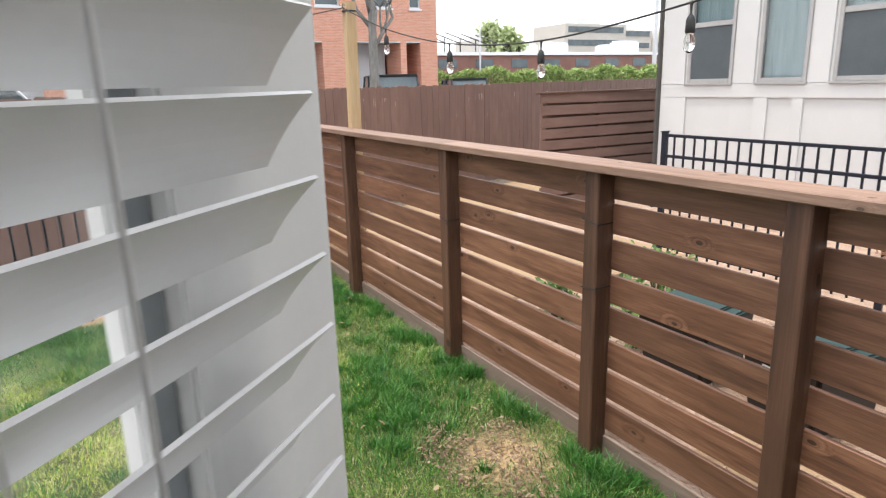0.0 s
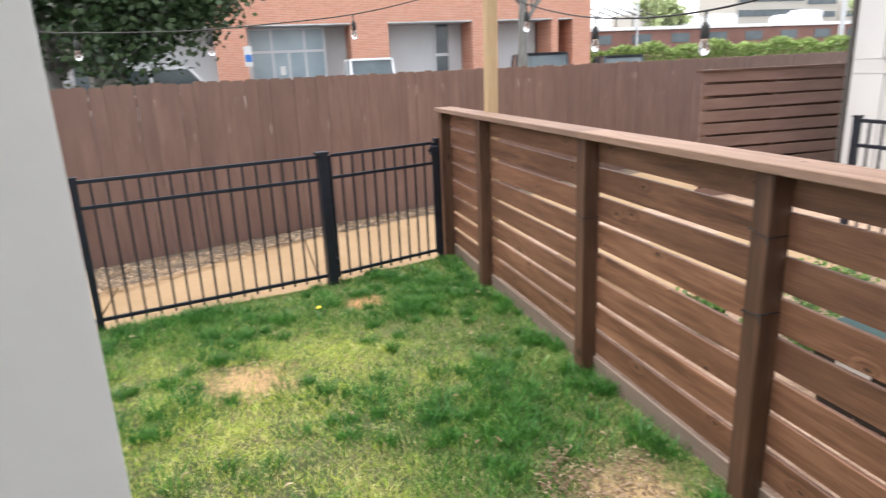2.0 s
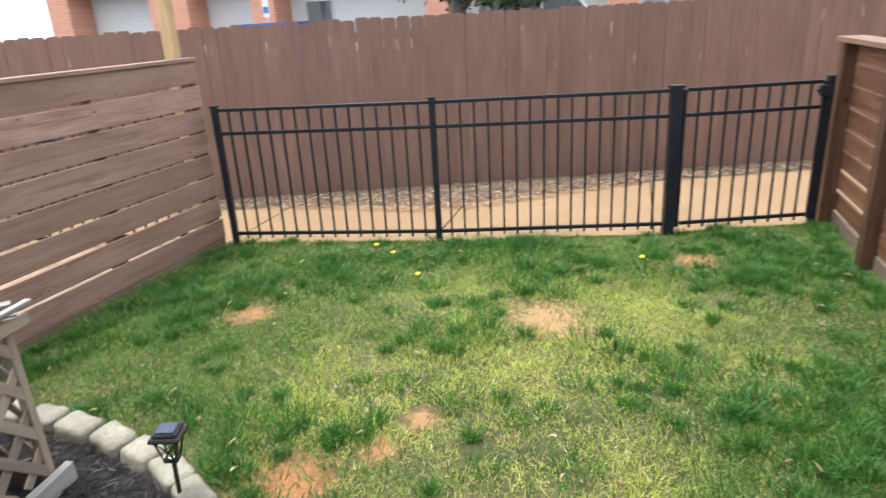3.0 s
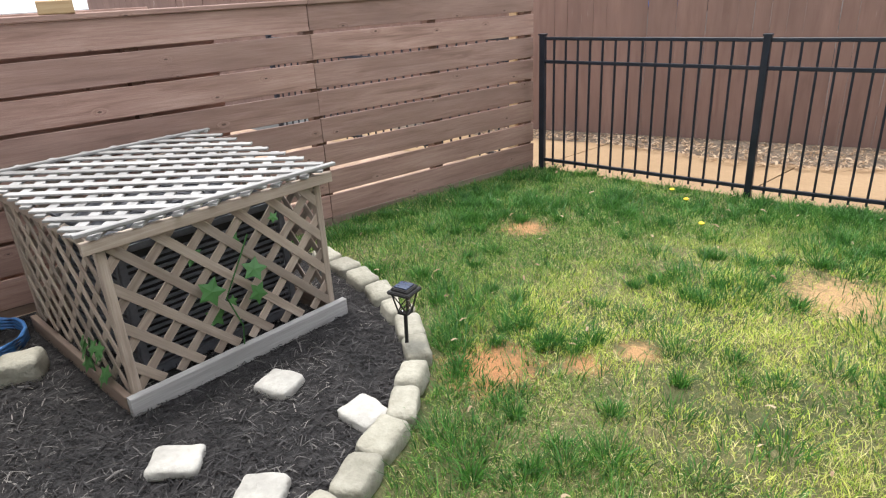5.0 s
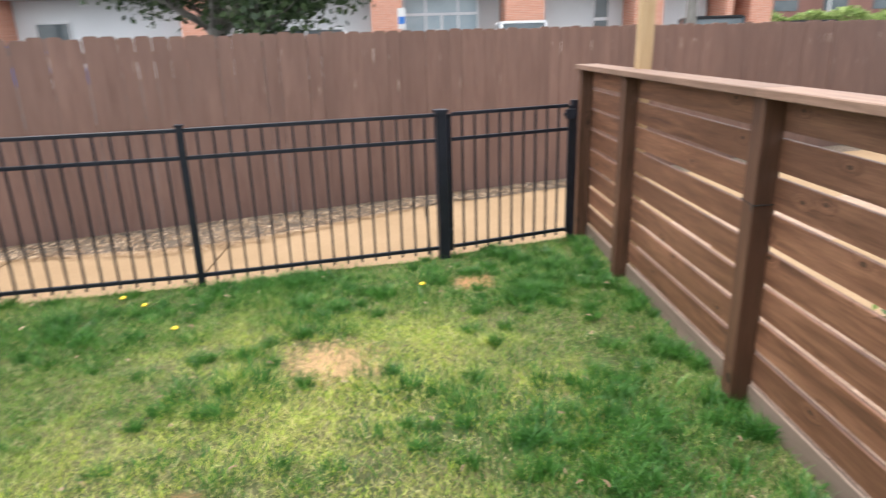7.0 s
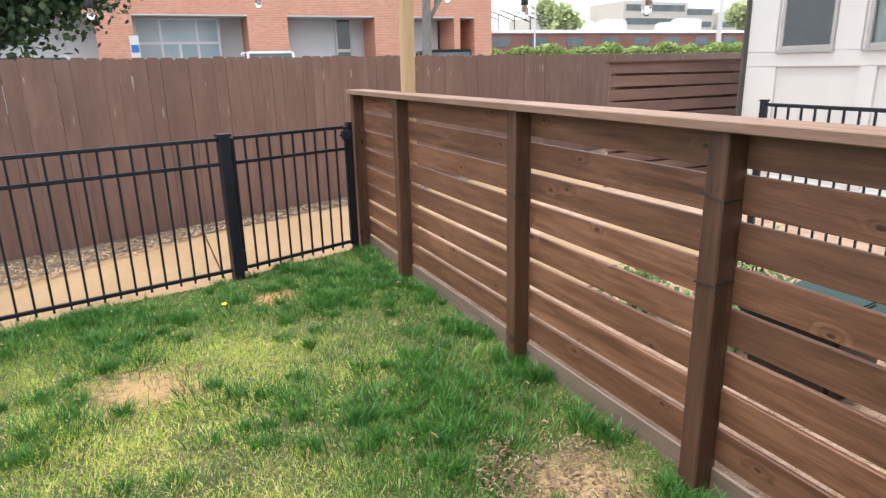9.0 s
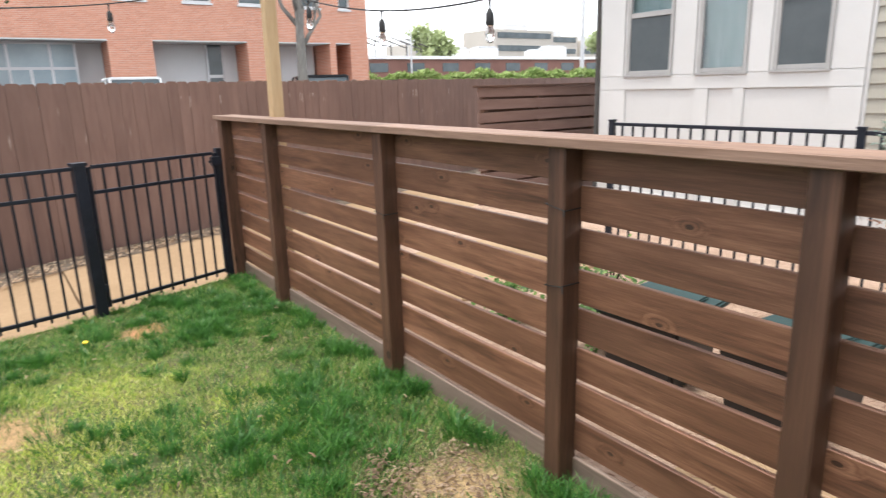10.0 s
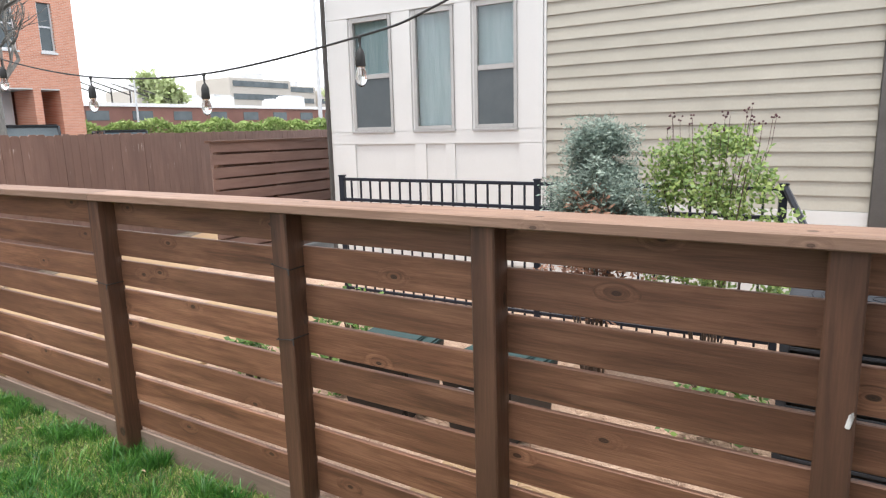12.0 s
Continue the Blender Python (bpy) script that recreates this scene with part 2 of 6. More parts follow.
def plank(length, thick, high, c=0.004):
    """A board along x, centred, its eight long edges softened."""
    a, b = thick / 2, high / 2
    pts = [(-a + c, -b), (a - c, -b), (a, -b + c), (a, b - c), (a - c, b), (-a + c, b), (-a, b - c), (-a, -b + c)]
    return prism(bmesh.new(), pts, -length / 2, length / 2)


def tube(bm, pts, r, n=6, r2=None):
    """A round bar through points, tapering from r to r2."""
    r2 = r if r2 is None else r2
    pts = [Vector(p) for p in pts]
    rings = []
    for i, p in enumerate(pts):
        d = (pts[min(i + 1, len(pts) - 1)] - pts[max(i - 1, 0)]).normalized()
        u = d.orthogonal().normalized() if abs(d.z) < 0.95 else Vector((1, 0, 0))
        u = (u - d * u.dot(d)).normalized()
        v = d.cross(u)
        rad = r + (r2 - r) * i / max(1, len(pts) - 1)
        rings.append([bm.verts.new(p + (u * math.cos(k * math.tau / n) + v * math.sin(k * math.tau / n)) * rad) for k in range(n)])
    for a, b in zip(rings, rings[1:]):
        for k in range(n):
            bm.faces.new((a[k], a[(k + 1) % n], b[(k + 1) % n], b[k]))
    bm.faces.new(rings[0][::-1]), bm.faces.new(rings[-1])
    return bm


def lathe(bm, profile, n=16, at=(0, 0, 0)):
    rings = [[bm.verts.new((at[0] + r * math.cos(k * math.tau / n), at[1] + r * math.sin(k * math.tau / n), at[2] + z)) for k in range(n)] for r, z in profile]
    for a, b in zip(rings, rings[1:]):
        for k in range(n):
            bm.faces.new((a[k], a[(k + 1) % n], b[(k + 1) % n], b[k]))
    bm.faces.new(rings[0][::-1]), bm.faces.new(rings[-1])
    return bm


UP = Matrix.Rotation(-math.pi / 2, 4, "Y")           # turns local x upward


def along(p, q, z=0.0):
    """The pose at the middle of p-q, local x along it."""
    a = math.atan2(q[1] - p[1], q[0] - p[0])
    return Matrix.Translation(((p[0] + q[0]) / 2, (p[1] + q[1]) / 2, z)) @ Matrix.Rotation(a, 4, "Z")


def sheet(name, outline, z, material, label, category, thick=0.0):
    bm = bmesh.new()
    vs = [bm.verts.new((x, y, z)) for x, y in outline]
    f = bm.faces.new(vs)
    if f.normal.z < 0:
        f.normal_flip()
    if thick:
        r = bmesh.ops.extrude_face_region(bm, geom=[f])
        for v in r["geom"]:
            if isinstance(v, bmesh.types.BMVert):
                v.co.z -= thick
    return solo(name, bm, material, label, category, kind="structure")


# ---- plan ----
IRON = [(-7.2, 4.25), (-3.595, 4.965), (-1.818, 5.235), (0.0, 5.635), (1.12, 6.04), (9.0, 8.6)]


def y_iron(x):
    return float(np.interp(x, [p[0] for p in IRON], [p[1] for p in IRON]))


def y_tall(x):
    return 6.27 + 0.35 * (x + 4.5)


STONES = [(-3.20, 2.38), (-2.975, 2.371), (-2.745, 2.34), (-2.51, 2.30), (-2.29, 2.24), (-2.09, 2.165), (-1.90, 2.055), (-1.75, 1.90), (-1.61, 1.74), (-1.50, 1.56), (-1.40, 1.37), (-1.36, 1.17), (-1.35, 0.97), (-1.38, 0.77)]
BARE = [(-1.60, 2.24, 0.20, 0.9), (-2.70, 3.71, 0.15, 0.75), (0.18, 5.05, 0.15, 0.8), (-0.72, 3.93, 0.27, 0.4), (-1.19, 2.78, 0.09, 0.6), (0.86, 2.16, 0.24, 0.15), (-0.45, 1.75, 0.10, 0.5), (-1.30, 2.53, 0.09, 0.8)]


def in_bed(x, y):
    if y > 2.38 or x > -1.34:
        return False
    edge = float(np.interp(x, [p[0] for p in STONES[:13]], [p[1] for p in STONES[:13]])) if x > -3.2 else 2.38
    return y < edge


# ---- ground ----
def soil_material():
    """Lawn soil: thatch and clay, with bare orange and straw-strewn patches."""
    m, nt, b = nodes("lawn_soil")
    tc = nt.nodes.new("ShaderNodeTexCoord")
    vec = tc.outputs["Object"]
    n1, n2, n3 = noise_node(nt, vec, 1.6, 6, 0.65), noise_node(nt, vec, 22, 6, 0.7), noise_node(nt, vec, 130, 4, 0.7)
    c = ramp(nt, n1, [(0.3, (0.06, 0.085, 0.025)), (0.47, (0.17, 0.165, 0.07)), (0.62, (0.31, 0.27, 0.13))])
    c = mixc(nt, ramp(nt, n2, [(0.42, (0.6,) * 3), (0.6, (0, 0, 0))]), c, (0.05, 0.095, 0.018))
    c = mixc(nt, ramp(nt, n3, [(0.42, (0.5,) * 3), (0.56, (0, 0, 0))]), c, (0.06, 0.07, 0.02))
    for x, y, r, clay in BARE:
        d = nt.nodes.new("ShaderNodeVectorMath")
        d.operation = "DISTANCE"
        nt.links.new(vec, d.inputs[0])
        d.inputs[1].default_value = (x, y, 0)
        dist = math_node(nt, "ADD", d.outputs["Value"], math_node(nt, "MULTIPLY", math_node(nt, "SUBTRACT", n2, 0.5), r * 3.2))
        f = ramp(nt, dist, [(r * 0.4, (1, 1, 1)), (r * 1.3, (0, 0, 0))])
        hue = tuple(a * clay + s * (1 - clay) for a, s in zip((0.64, 0.285, 0.12), (0.74, 0.56, 0.29)))
        tone = mixc(nt, ramp(nt, n3, [(0.4, (0, 0, 0)), (0.6, (1, 1, 1))]), tuple(h * 0.7 for h in hue), hue)
        c = mixc(nt, f, c, tone)
    nt.links.new(c, b.inputs["Base Color"])
    b.inputs["Roughness"].default_value = 0.95
    bump(nt, b, math_node(nt, "ADD", n2, n3), 0.9, 0.03)
    return m


def chips_material(name, stops):
    return leafy(name, stops, 0.9, 3.0)


M_SOIL = soil_material()
M_MULCH = plain("dark_bark_mulch", (0.012, 0.011, 0.012), (0.035, 0.032, 0.032), 9, 0.95, 0, 1.0, 50, 0.03)
M_STRAW = plain("tan_pine_straw", (0.30, 0.20, 0.14), (0.48, 0.34, 0.25), 6, 0.95, 0, 0.9, 60, 0.02)
M_LITTER = plain("leaf_litter", (0.10, 0.075, 0.055), (0.22, 0.17, 0.125), 10, 0.95, 0, 0.9, 60, 0.02)
M_ASPHALT = plain("worn_asphalt", (0.05, 0.05, 0.05), (0.085, 0.083, 0.08), 0.5, 0.92, 0, 0.3, 30, 0.01)
sheet("ground", [(-1500, -1500), (1500, -1500), (1500, 1500), (-1500, 1500)], -0.09, M_ASPHALT, "worn grey asphalt and earth reaching the horizon", "ground")


def lawn():
    bm = bmesh.new()
    nx, ny = 60, 72
    grid = []
    for i in range(nx + 1):
        x = -3.9 + (1.36 + 3.9) * i / nx
        top = y_iron(x) + 0.02
        col = []
        for j in range(ny + 1):
            y = -0.33 + (top + 0.33) * j / ny
            z = 0.022 * noise.noise((x * 1.3, y * 1.3, 3)) + 0.008 * noise.noise((x * 6, y * 6, 9))
            col.append(bm.verts.new((x, y, z - (0.02 if in_bed(x, y) else 0))))
        grid.append(col)
    for i in range(nx):
        for j in range(ny):
            bm.faces.new((grid[i][j], grid[i + 1][j], grid[i + 1][j + 1], grid[i][j + 1]))
    return solo("lawn_ground", bm, M_SOIL, "patchy lawn soil with bare orange clay spots", "lawn", kind="structure", smooth=True)


lawn()


def blades(name, count, region, material, label, category, seed, height, width, lean=0.5, keep=None, centres=None):
    """Many thin bent blades in one mesh."""
    rng = np.random.default_rng(seed)
    x = rng.uniform(region[0], region[1], count)
    y = rng.uniform(region[2], region[3], count)
    if centres is not None:
        own = rng.integers(0, len(centres), count)
        ox, oy = rng.normal(0, 1, count), rng.normal(0, 1, count)
        x, y = centres[own, 0] + ox * centres[own, 2], centres[own, 1] + oy * centres[own, 2]
    ok = np.array([keep(a, b, r) for a, b, r in zip(x, y, rng.uniform(0, 1, count))])
    x, y = x[ok], y[ok]
    n = len(x)
    clump = np.array([0.5 + 0.5 * noise.noise((a * 2.1, b * 2.1, 5)) + 0.35 * noise.noise((a * 7, b * 7, 8)) for a, b in zip(x, y)])
    z0 = np.array([0.022 * noise.noise((a * 1.3, b * 1.3, 3)) + 0.008 * noise.noise((a * 6, b * 6, 9)) for a, b in zip(x, y)]) - 0.004
    h = rng.uniform(height[0], height[1], n) * (0.45 + 1.1 * np.clip(clump, 0, 1.2))
    a, t = rng.uniform(0, math.tau, n), rng.uniform(0, math.tau, n)
    if centres is not None:
        t = np.arctan2(oy[ok], ox[ok]) + rng.normal(0, 0.5, n)
    w = rng.uniform(width[0], width[1], n)
    out = h * rng.uniform(0.1, lean + 0.35, n)
    cx, cy, sx, sy = np.cos(a) * w, np.sin(a) * w, np.cos(t) * out, np.sin(t) * out
    v = np.empty((n, 5, 3))
    v[:, 0] = np.stack((x - cx, y - cy, z0), 1)
    v[:, 1] = np.stack((x + cx, y + cy, z0), 1)
    v[:, 2] = np.stack((x + cx * 0.8 + sx * 0.35, y + cy * 0.8 + sy * 0.35, z0 + h * 0.6), 1)
    v[:, 3] = np.stack((x - cx * 0.8 + sx * 0.35, y - cy * 0.8 + sy * 0.35, z0 + h * 0.6), 1)
    v[:, 4] = np.stack((x + sx, y + sy, z0 + h * 0.95), 1)
    me = bpy.data.meshes.new(name)
    me.vertices.add(n * 5)
    me.vertices.foreach_set("co", v.ravel())
    base = np.arange(n)[:, None] * 5
    loops = (base + np.array([[0, 1, 2, 3, 3, 2, 4]])).ravel()
    me.loops.add(len(loops))
    me.loops.foreach_set("vertex_index", loops)
    starts = (np.arange(n)[:, None] * 7 + np.array([[0, 4]])).ravel()
    me.polygons.add(n * 2)
    me.polygons.foreach_set("loop_start", starts)
    me.update(calc_edges=True)
    me.validate()
    me.materials.append(material)
    return tagged(new(name, me), label, category, kind="stuff")


def grass_material():
    """Deep green turf that thins to lime and straw in the worn middle."""
    m, nt, b = nodes("grass_blades")
    geo, tc = nt.nodes.new("ShaderNodeNewGeometry"), nt.nodes.new("ShaderNodeTexCoord")
    vec, r = tc.outputs["Object"], geo.outputs["Random Per Island"]
    n, fine = noise_node(nt, vec, 1.3, 4, 0.6), noise_node(nt, vec, 6.0, 3, 0.6)
    f = math_node(nt, "ADD", math_node(nt, "MULTIPLY", r, 0.46), math_node(nt, "ADD", math_node(nt, "MULTIPLY", n, 0.3), math_node(nt, "MULTIPLY", fine, 0.24)))
    green = ramp(nt, f, [(0.24, (0.036, 0.115, 0.018)), (0.42, (0.088, 0.235, 0.030)), (0.56, (0.19, 0.35, 0.055)), (0.66, (0.36, 0.46, 0.115)), (0.80, (0.64, 0.60, 0.30))])
    lime = ramp(nt, f, [(0.24, (0.20, 0.38, 0.035)), (0.43, (0.54, 0.66, 0.085)), (0.56, (0.74, 0.74, 0.19)), (0.72, (0.86, 0.77, 0.40))])
    total = None
    for x, y, rad in ((-0.7, 3.6, 1.25), (-1.4, 2.85, 0.85), (-0.6, 2.7, 0.8), (0.4, 3.4, 0.5)):
        d = nt.nodes.new("ShaderNodeVectorMath")
        d.operation = "DISTANCE"
        nt.links.new(vec, d.inputs[0])
        d.inputs[1].default_value = (x, y, 0)
        w = math_node(nt, "ADD", math_node(nt, "DIVIDE", d.outputs["Value"], rad), math_node(nt, "MULTIPLY", math_node(nt, "SUBTRACT", math_node(nt, "ADD", n, fine), 1.0), 1.5))
        total = w if total is None else math_node(nt, "MINIMUM", total, w)
    c = mixc(nt, ramp(nt, total, [(0.42, (0.92,) * 3), (1.08, (0, 0, 0))]), green, lime)
    translucent(nt, b, c, 0.35)
    b.inputs["Roughness"].default_value = 0.5
    return m


M_GRASS = grass_material()


def keep_grass(x, y, r):
    if y > y_iron(x) - 0.0 or in_bed(x, y) or x < -3.72 + 0.047 * (y - 4.96) or x > 1.27:
        return False
    for sx, sy in STONES:
        if (x - sx) ** 2 + (y - sy) ** 2 < 0.012:
            return False
    dens = 0.84 + 0.55 * noise.noise((x * 1.4, y * 1.4, 21)) + 0.5 * noise.noise((x * 5, y * 5, 31)) - 0.3 * math.exp(-((x + 0.65) ** 2 + (y - 3.0) ** 2) / 0.9)
    for bx, by, br, _ in BARE:
        d = math.hypot(x - bx, y - by) / br + 0.9 * noise.noise((x * 6, y * 6, 2)) + 0.4 * noise.noise((x * 17, y * 17, 2))
        if d < 1.25:
            dens *= max(0.03, (d - 0.55) / 0.9)
    return r < dens


blades("lawn_grass", 430000, (-3.84, 1.28, 0.3, 6.15), M_GRASS, "patchy green and yellowing lawn grass", "grass", 4, (0.012, 0.038), (0.0011, 0.0023), 1.3, keep_grass)


M_TUFT = leafy("dark_coarse_grass", [(0.2, (0.02, 0.085, 0.016)), (0.5, (0.05, 0.18, 0.028)), (0.8, (0.13, 0.32, 0.055))], 0.45, 4)


def tuft_centres(seed):
    """Clumps of coarse grass, thick along the borders, rare in the worn middle."""
    rng = random.Random(seed)
    out = []
    while len(out) < 760:
        x, y = rng.uniform(-3.7, 1.22), rng.uniform(0.4, 6.0)
        worn = math.exp(-((x + 0.6) ** 2 / 1.6 + (y - 3.1) ** 2 / 1.2))
        dense = 0.25 + 0.9 * noise.noise((x * 1.1, y * 1.1, 77)) - 0.15 * worn
        if rng.random() < max(0.06, dense) and keep_grass(x, y, 0.12):
            out.append((x, y, rng.choice((0.015, 0.02, 0.03, 0.05, 0.09, 0.13, 0.17))))
    for y in np.arange(0.9, 6.0, 0.07):
        if noise.noise((y * 3, 3, 3)) > -0.1:
            out.append((1.2 + rng.uniform(-0.1, 0.05), float(y), rng.uniform(0.015, 0.035)))
    return np.array(out)


blades("grass_tufts", 86000, (-3.84, 1.28, 0.3, 6.15), M_TUFT, "longer dark green coarse grass tufts in the lawn", "grass", 9, (0.035, 0.085), (0.0015, 0.0029), 1.0, lambda x, y, r: keep_grass(x, y, 0.02), tuft_centres(31))

M_THATCH = leafy("dry_thatch", [(0.2, (0.14, 0.12, 0.05)), (0.5, (0.44, 0.38, 0.19)), (0.8, (0.74, 0.66, 0.40))], 0.8, 3)
blades("lawn_thatch", 165000, (-3.84, 1.28, 0.3, 6.15), M_THATCH, "dry straw-coloured thatch between the grass blades", "grass", 14, (0.008, 0.018), (0.0012, 0.0024), 3.6, lambda x, y, r: keep_grass(x, y, 0.2) and r < 0.45 + 0.5 * noise.noise((x * 1.7, y * 1.7, 55)) + 0.4 * math.exp(-((x + 0.7) ** 2 + (y - 3.0) ** 2) / 1.4))

# path behind the yard
path = thing("concrete_path", "sandy beige concrete path between the fences", "path", kind="structure")
cuts = [-7.2, -5.6, -3.7, -1.9, -0.1, 1.7, 3.5, 5.3, 7.1, 9.0]
for a, c in zip(cuts, cuts[1:]):
    bm = bmesh.new()
    lo = [(x, y_iron(x) + 0.03) for x in (a + 0.008, (a + c) / 2, c - 0.008)]
    hi = [(x, y_tall(x) - 0.05) for x in (c - 0.008, a + 0.008)]
    prism(bm, lo + hi, -0.088, -0.012, "z")
    part("slab", bm, M_CONC, path)


def litter_strip():
    """Leaf litter and mulch lying along the foot of the tall fence."""
    bm = bmesh.new()
    n = 90
    rows = []
    for i in range(n + 1):
        x = -7.2 + 16.2 * i / n
        wide = 0.33 + 0.07 * noise.noise((x * 2, 1, 1)) + 0.05 * noise.noise((x * 8, 1, 4)) + 0.40 * math.exp(-((x + 2.0) / 1.2) ** 2)
        top = y_tall(x) - 0.03
        rows.append([bm.verts.new((x, top - wide * k / 4, -0.008 + (0.03 if k < 4 else -0.002) * (1 - k / 5))) for k in range(5)])
    for a, b in zip(rows, rows[1:]):
        for k in range(4):
            bm.faces.new((a[k], a[k + 1], b[k + 1], b[k]))
    return solo("leaf_litter", bm, M_LITTER, "brown leaf litter along the fence foot", "mulch", kind="stuff", smooth=True)


litter_strip()


def chips(name, count, inside, region, z, size, material, label, category, seed, wide=(0.15, 0.4), arch=0.35):
    """Loose flakes lying about, each a thin bent strip."""
    rng = np.random.default_rng(seed)
    vs, fs = [], []
    while len(fs) < count * 2:
        x, y = rng.uniform(region[0], region[1]), rng.uniform(region[2], region[3])
        if not inside(x, y):
            continue
        a, l, w = rng.uniform(0, math.tau), rng.uniform(*size), rng.uniform(*wide)
        d = np.array((math.cos(a), math.sin(a), rng.uniform(-0.35, 0.35))) * l
        e = np.array((-math.sin(a), math.cos(a), rng.uniform(-0.5, 0.5))) * l * w
        p = np.array((x, y, z + rng.uniform(0, 0.018)))
        k = len(vs)
        vs += [p - d - e, p - d + e, p + d + e * 0.6, p + d - e * 0.6, p + np.array((0, 0, l * arch)) - e, p + np.array((0, 0, l * arch)) + e]
        fs += [(k, k + 1, k + 5, k + 4), (k + 4, k + 5, k + 2, k + 3)]
    me = bpy.data.meshes.new(name)
    me.from_pydata([tuple(v) for v in vs], [], fs)
    me.materials.append(material)
    return tagged(new(name, me), label, category, kind="stuff")


# mulch bed with its edging
bed_out = [(p[0], p[1]) for p in STONES] + [(-1.45, 0.5), (-1.65, -0.3), (-3.86, -0.3), (-3.84, 2.38)]
sheet("mulch_bed", bed_out, 0.012, M_MULCH, "dark shredded bark mulch bed", "mulch bed")
M_CHIPS = chips_material("dark_bark_chips", [(0.2, (0.010, 0.010, 0.011)), (0.5, (0.030, 0.028, 0.029)), (0.68, (0.07, 0.067, 0.068)), (0.80, (0.24, 0.225, 0.21))])
chips("bark_mulch", 24000, in_bed, (-3.8, -1.34, 0.1, 2.4), 0.014, (0.008, 0.032), M_CHIPS, "dark shredded bark mulch", "mulch", 3, (0.04, 0.12), 0.12)
M_DRY = chips_material("dry_litter_bits", [(0.2, (0.16, 0.10, 0.06)), (0.5, (0.38, 0.265, 0.17)), (0.8, (0.60, 0.47, 0.33))])
chips("path_litter", 4200, lambda x, y: y_tall(x) - 0.42 - 0.6 * math.exp(-((x + 2.0) / 1.3) ** 2) < y < y_tall(x) - 0.04, (-5.5, 3.0, 5.6, 9), 0.01, (0.008, 0.03), M_DRY, "dry leaves and bark bits on the path", "leaf litter", 5)
chips("straw_patch", 1100, lambda x, y: math.hypot(x - 0.8, (y - 2.2) * 0.8) < 0.26 + 0.25 * noise.noise((x * 4, y * 4, 1)), (0.3, 1.26, 1.7, 2.8), 0.012, (0.005, 0.016), chips_material("bark_and_straw_bits", [(0.2, (0.10, 0.06, 0.04)), (0.5, (0.24, 0.16, 0.105)), (0.8, (0.48, 0.36, 0.25))]), "dry straw and wood bits on bare lawn", "straw", 6)
chips("lawn_leaves", 190, lambda x, y: not in_bed(x, y) and y < y_iron(x), (-3.6, 1.2, 0.5, 6), 0.04, (0.012, 0.022), M_DRY, "scattered dry brown leaves on the grass", "leaf litter", 8)


def rough_block(l, w, h, seed, rnd=0.03):
    """A tumbled stone block, corners worn round, faces uneven."""
    bm = bmesh.new()
    bmesh.ops.create_cube(bm, size=2)
    bmesh.ops.subdivide_edges(bm, edges=bm.edges[:], cuts=6, use_grid_fill=True)
    half = Vector((l / 2, w / 2, h / 2))
    for v in bm.verts:
        p = Vector([max(-1, min(1, q * 1.0)) * half[k] for k, q in enumerate(v.co)])
        core = Vector([max(-half[k] + rnd, min(half[k] - rnd, p[k])) for k in range(3)])
        d = p - core
        p = core + (d.normalized() * rnd if d.length > 1e-6 else d)
        v.co = p + p.normalized() * (0.011 * noise.noise(p * 14 + Vector((seed, 0, 0))) + 0.003 * noise.noise(p * 60 + Vector((seed, 3, 0))))
    return bm


stone_meshes = [finish(rough_block(0.188 + 0.010 * (s % 3), 0.135, 0.105, s, 0.030), "edging_stone", True) for s in (1, 4, 7, 12)]
for i, (x, y) in enumerate(STONES):
    p, q = STONES[max(i - 1, 0)], STONES[min(i + 1, len(STONES) - 1)]
    a = math.degrees(math.atan2(q[1] - p[1], q[0] - p[0]))
    s = part("edging_stone", stone_meshes[i % 4], M_STONE, None, m=pose(x, y, 0.030, random.uniform(-6, 6), random.uniform(-7, 7), a + random.uniform(-12, 12)) @ Matrix.Diagonal((random.uniform(0.92, 1.06), random.uniform(0.9, 1.1), random.uniform(0.9, 1.08), 1)))
    tagged(s, "weathered grey concrete edging stone round the mulch bed", "edging stone", "edging stones round the bed")
paver_meshes = [finish(rough_block(0.172, 0.145, 0.055, s, 0.020), "stepping_stone", True) for s in (2, 9, 15)]
for i, (x, y, a) in enumerate([(-2.13, 1.465, 20), (-1.69, 1.605, 5), (-1.95, 0.945, 50), (-1.58, 1.10, 40)]):
    s = part("stepping_stone", paver_meshes[i % 3], M_PAVER, None, m=pose(x, y, 0.034, random.uniform(-4, 4), random.uniform(-5, 5), a) @ Matrix.Diagonal((random.uniform(0.9, 1.1), random.uniform(0.9, 1.1), 1, 1)))
    tagged(s, "pale grey square stone laid loose on the mulch", "stepping stone", "loose stones on the mulch")

s = solo("garden_block", rough_block(0.20, 0.15, 0.13, 5, 0.034), M_STONE, "grey tumbled stone block lying on the mulch", "stone block", smooth=True, m=pose(-3.10, 0.66, 0.062, 3, -4, 65))

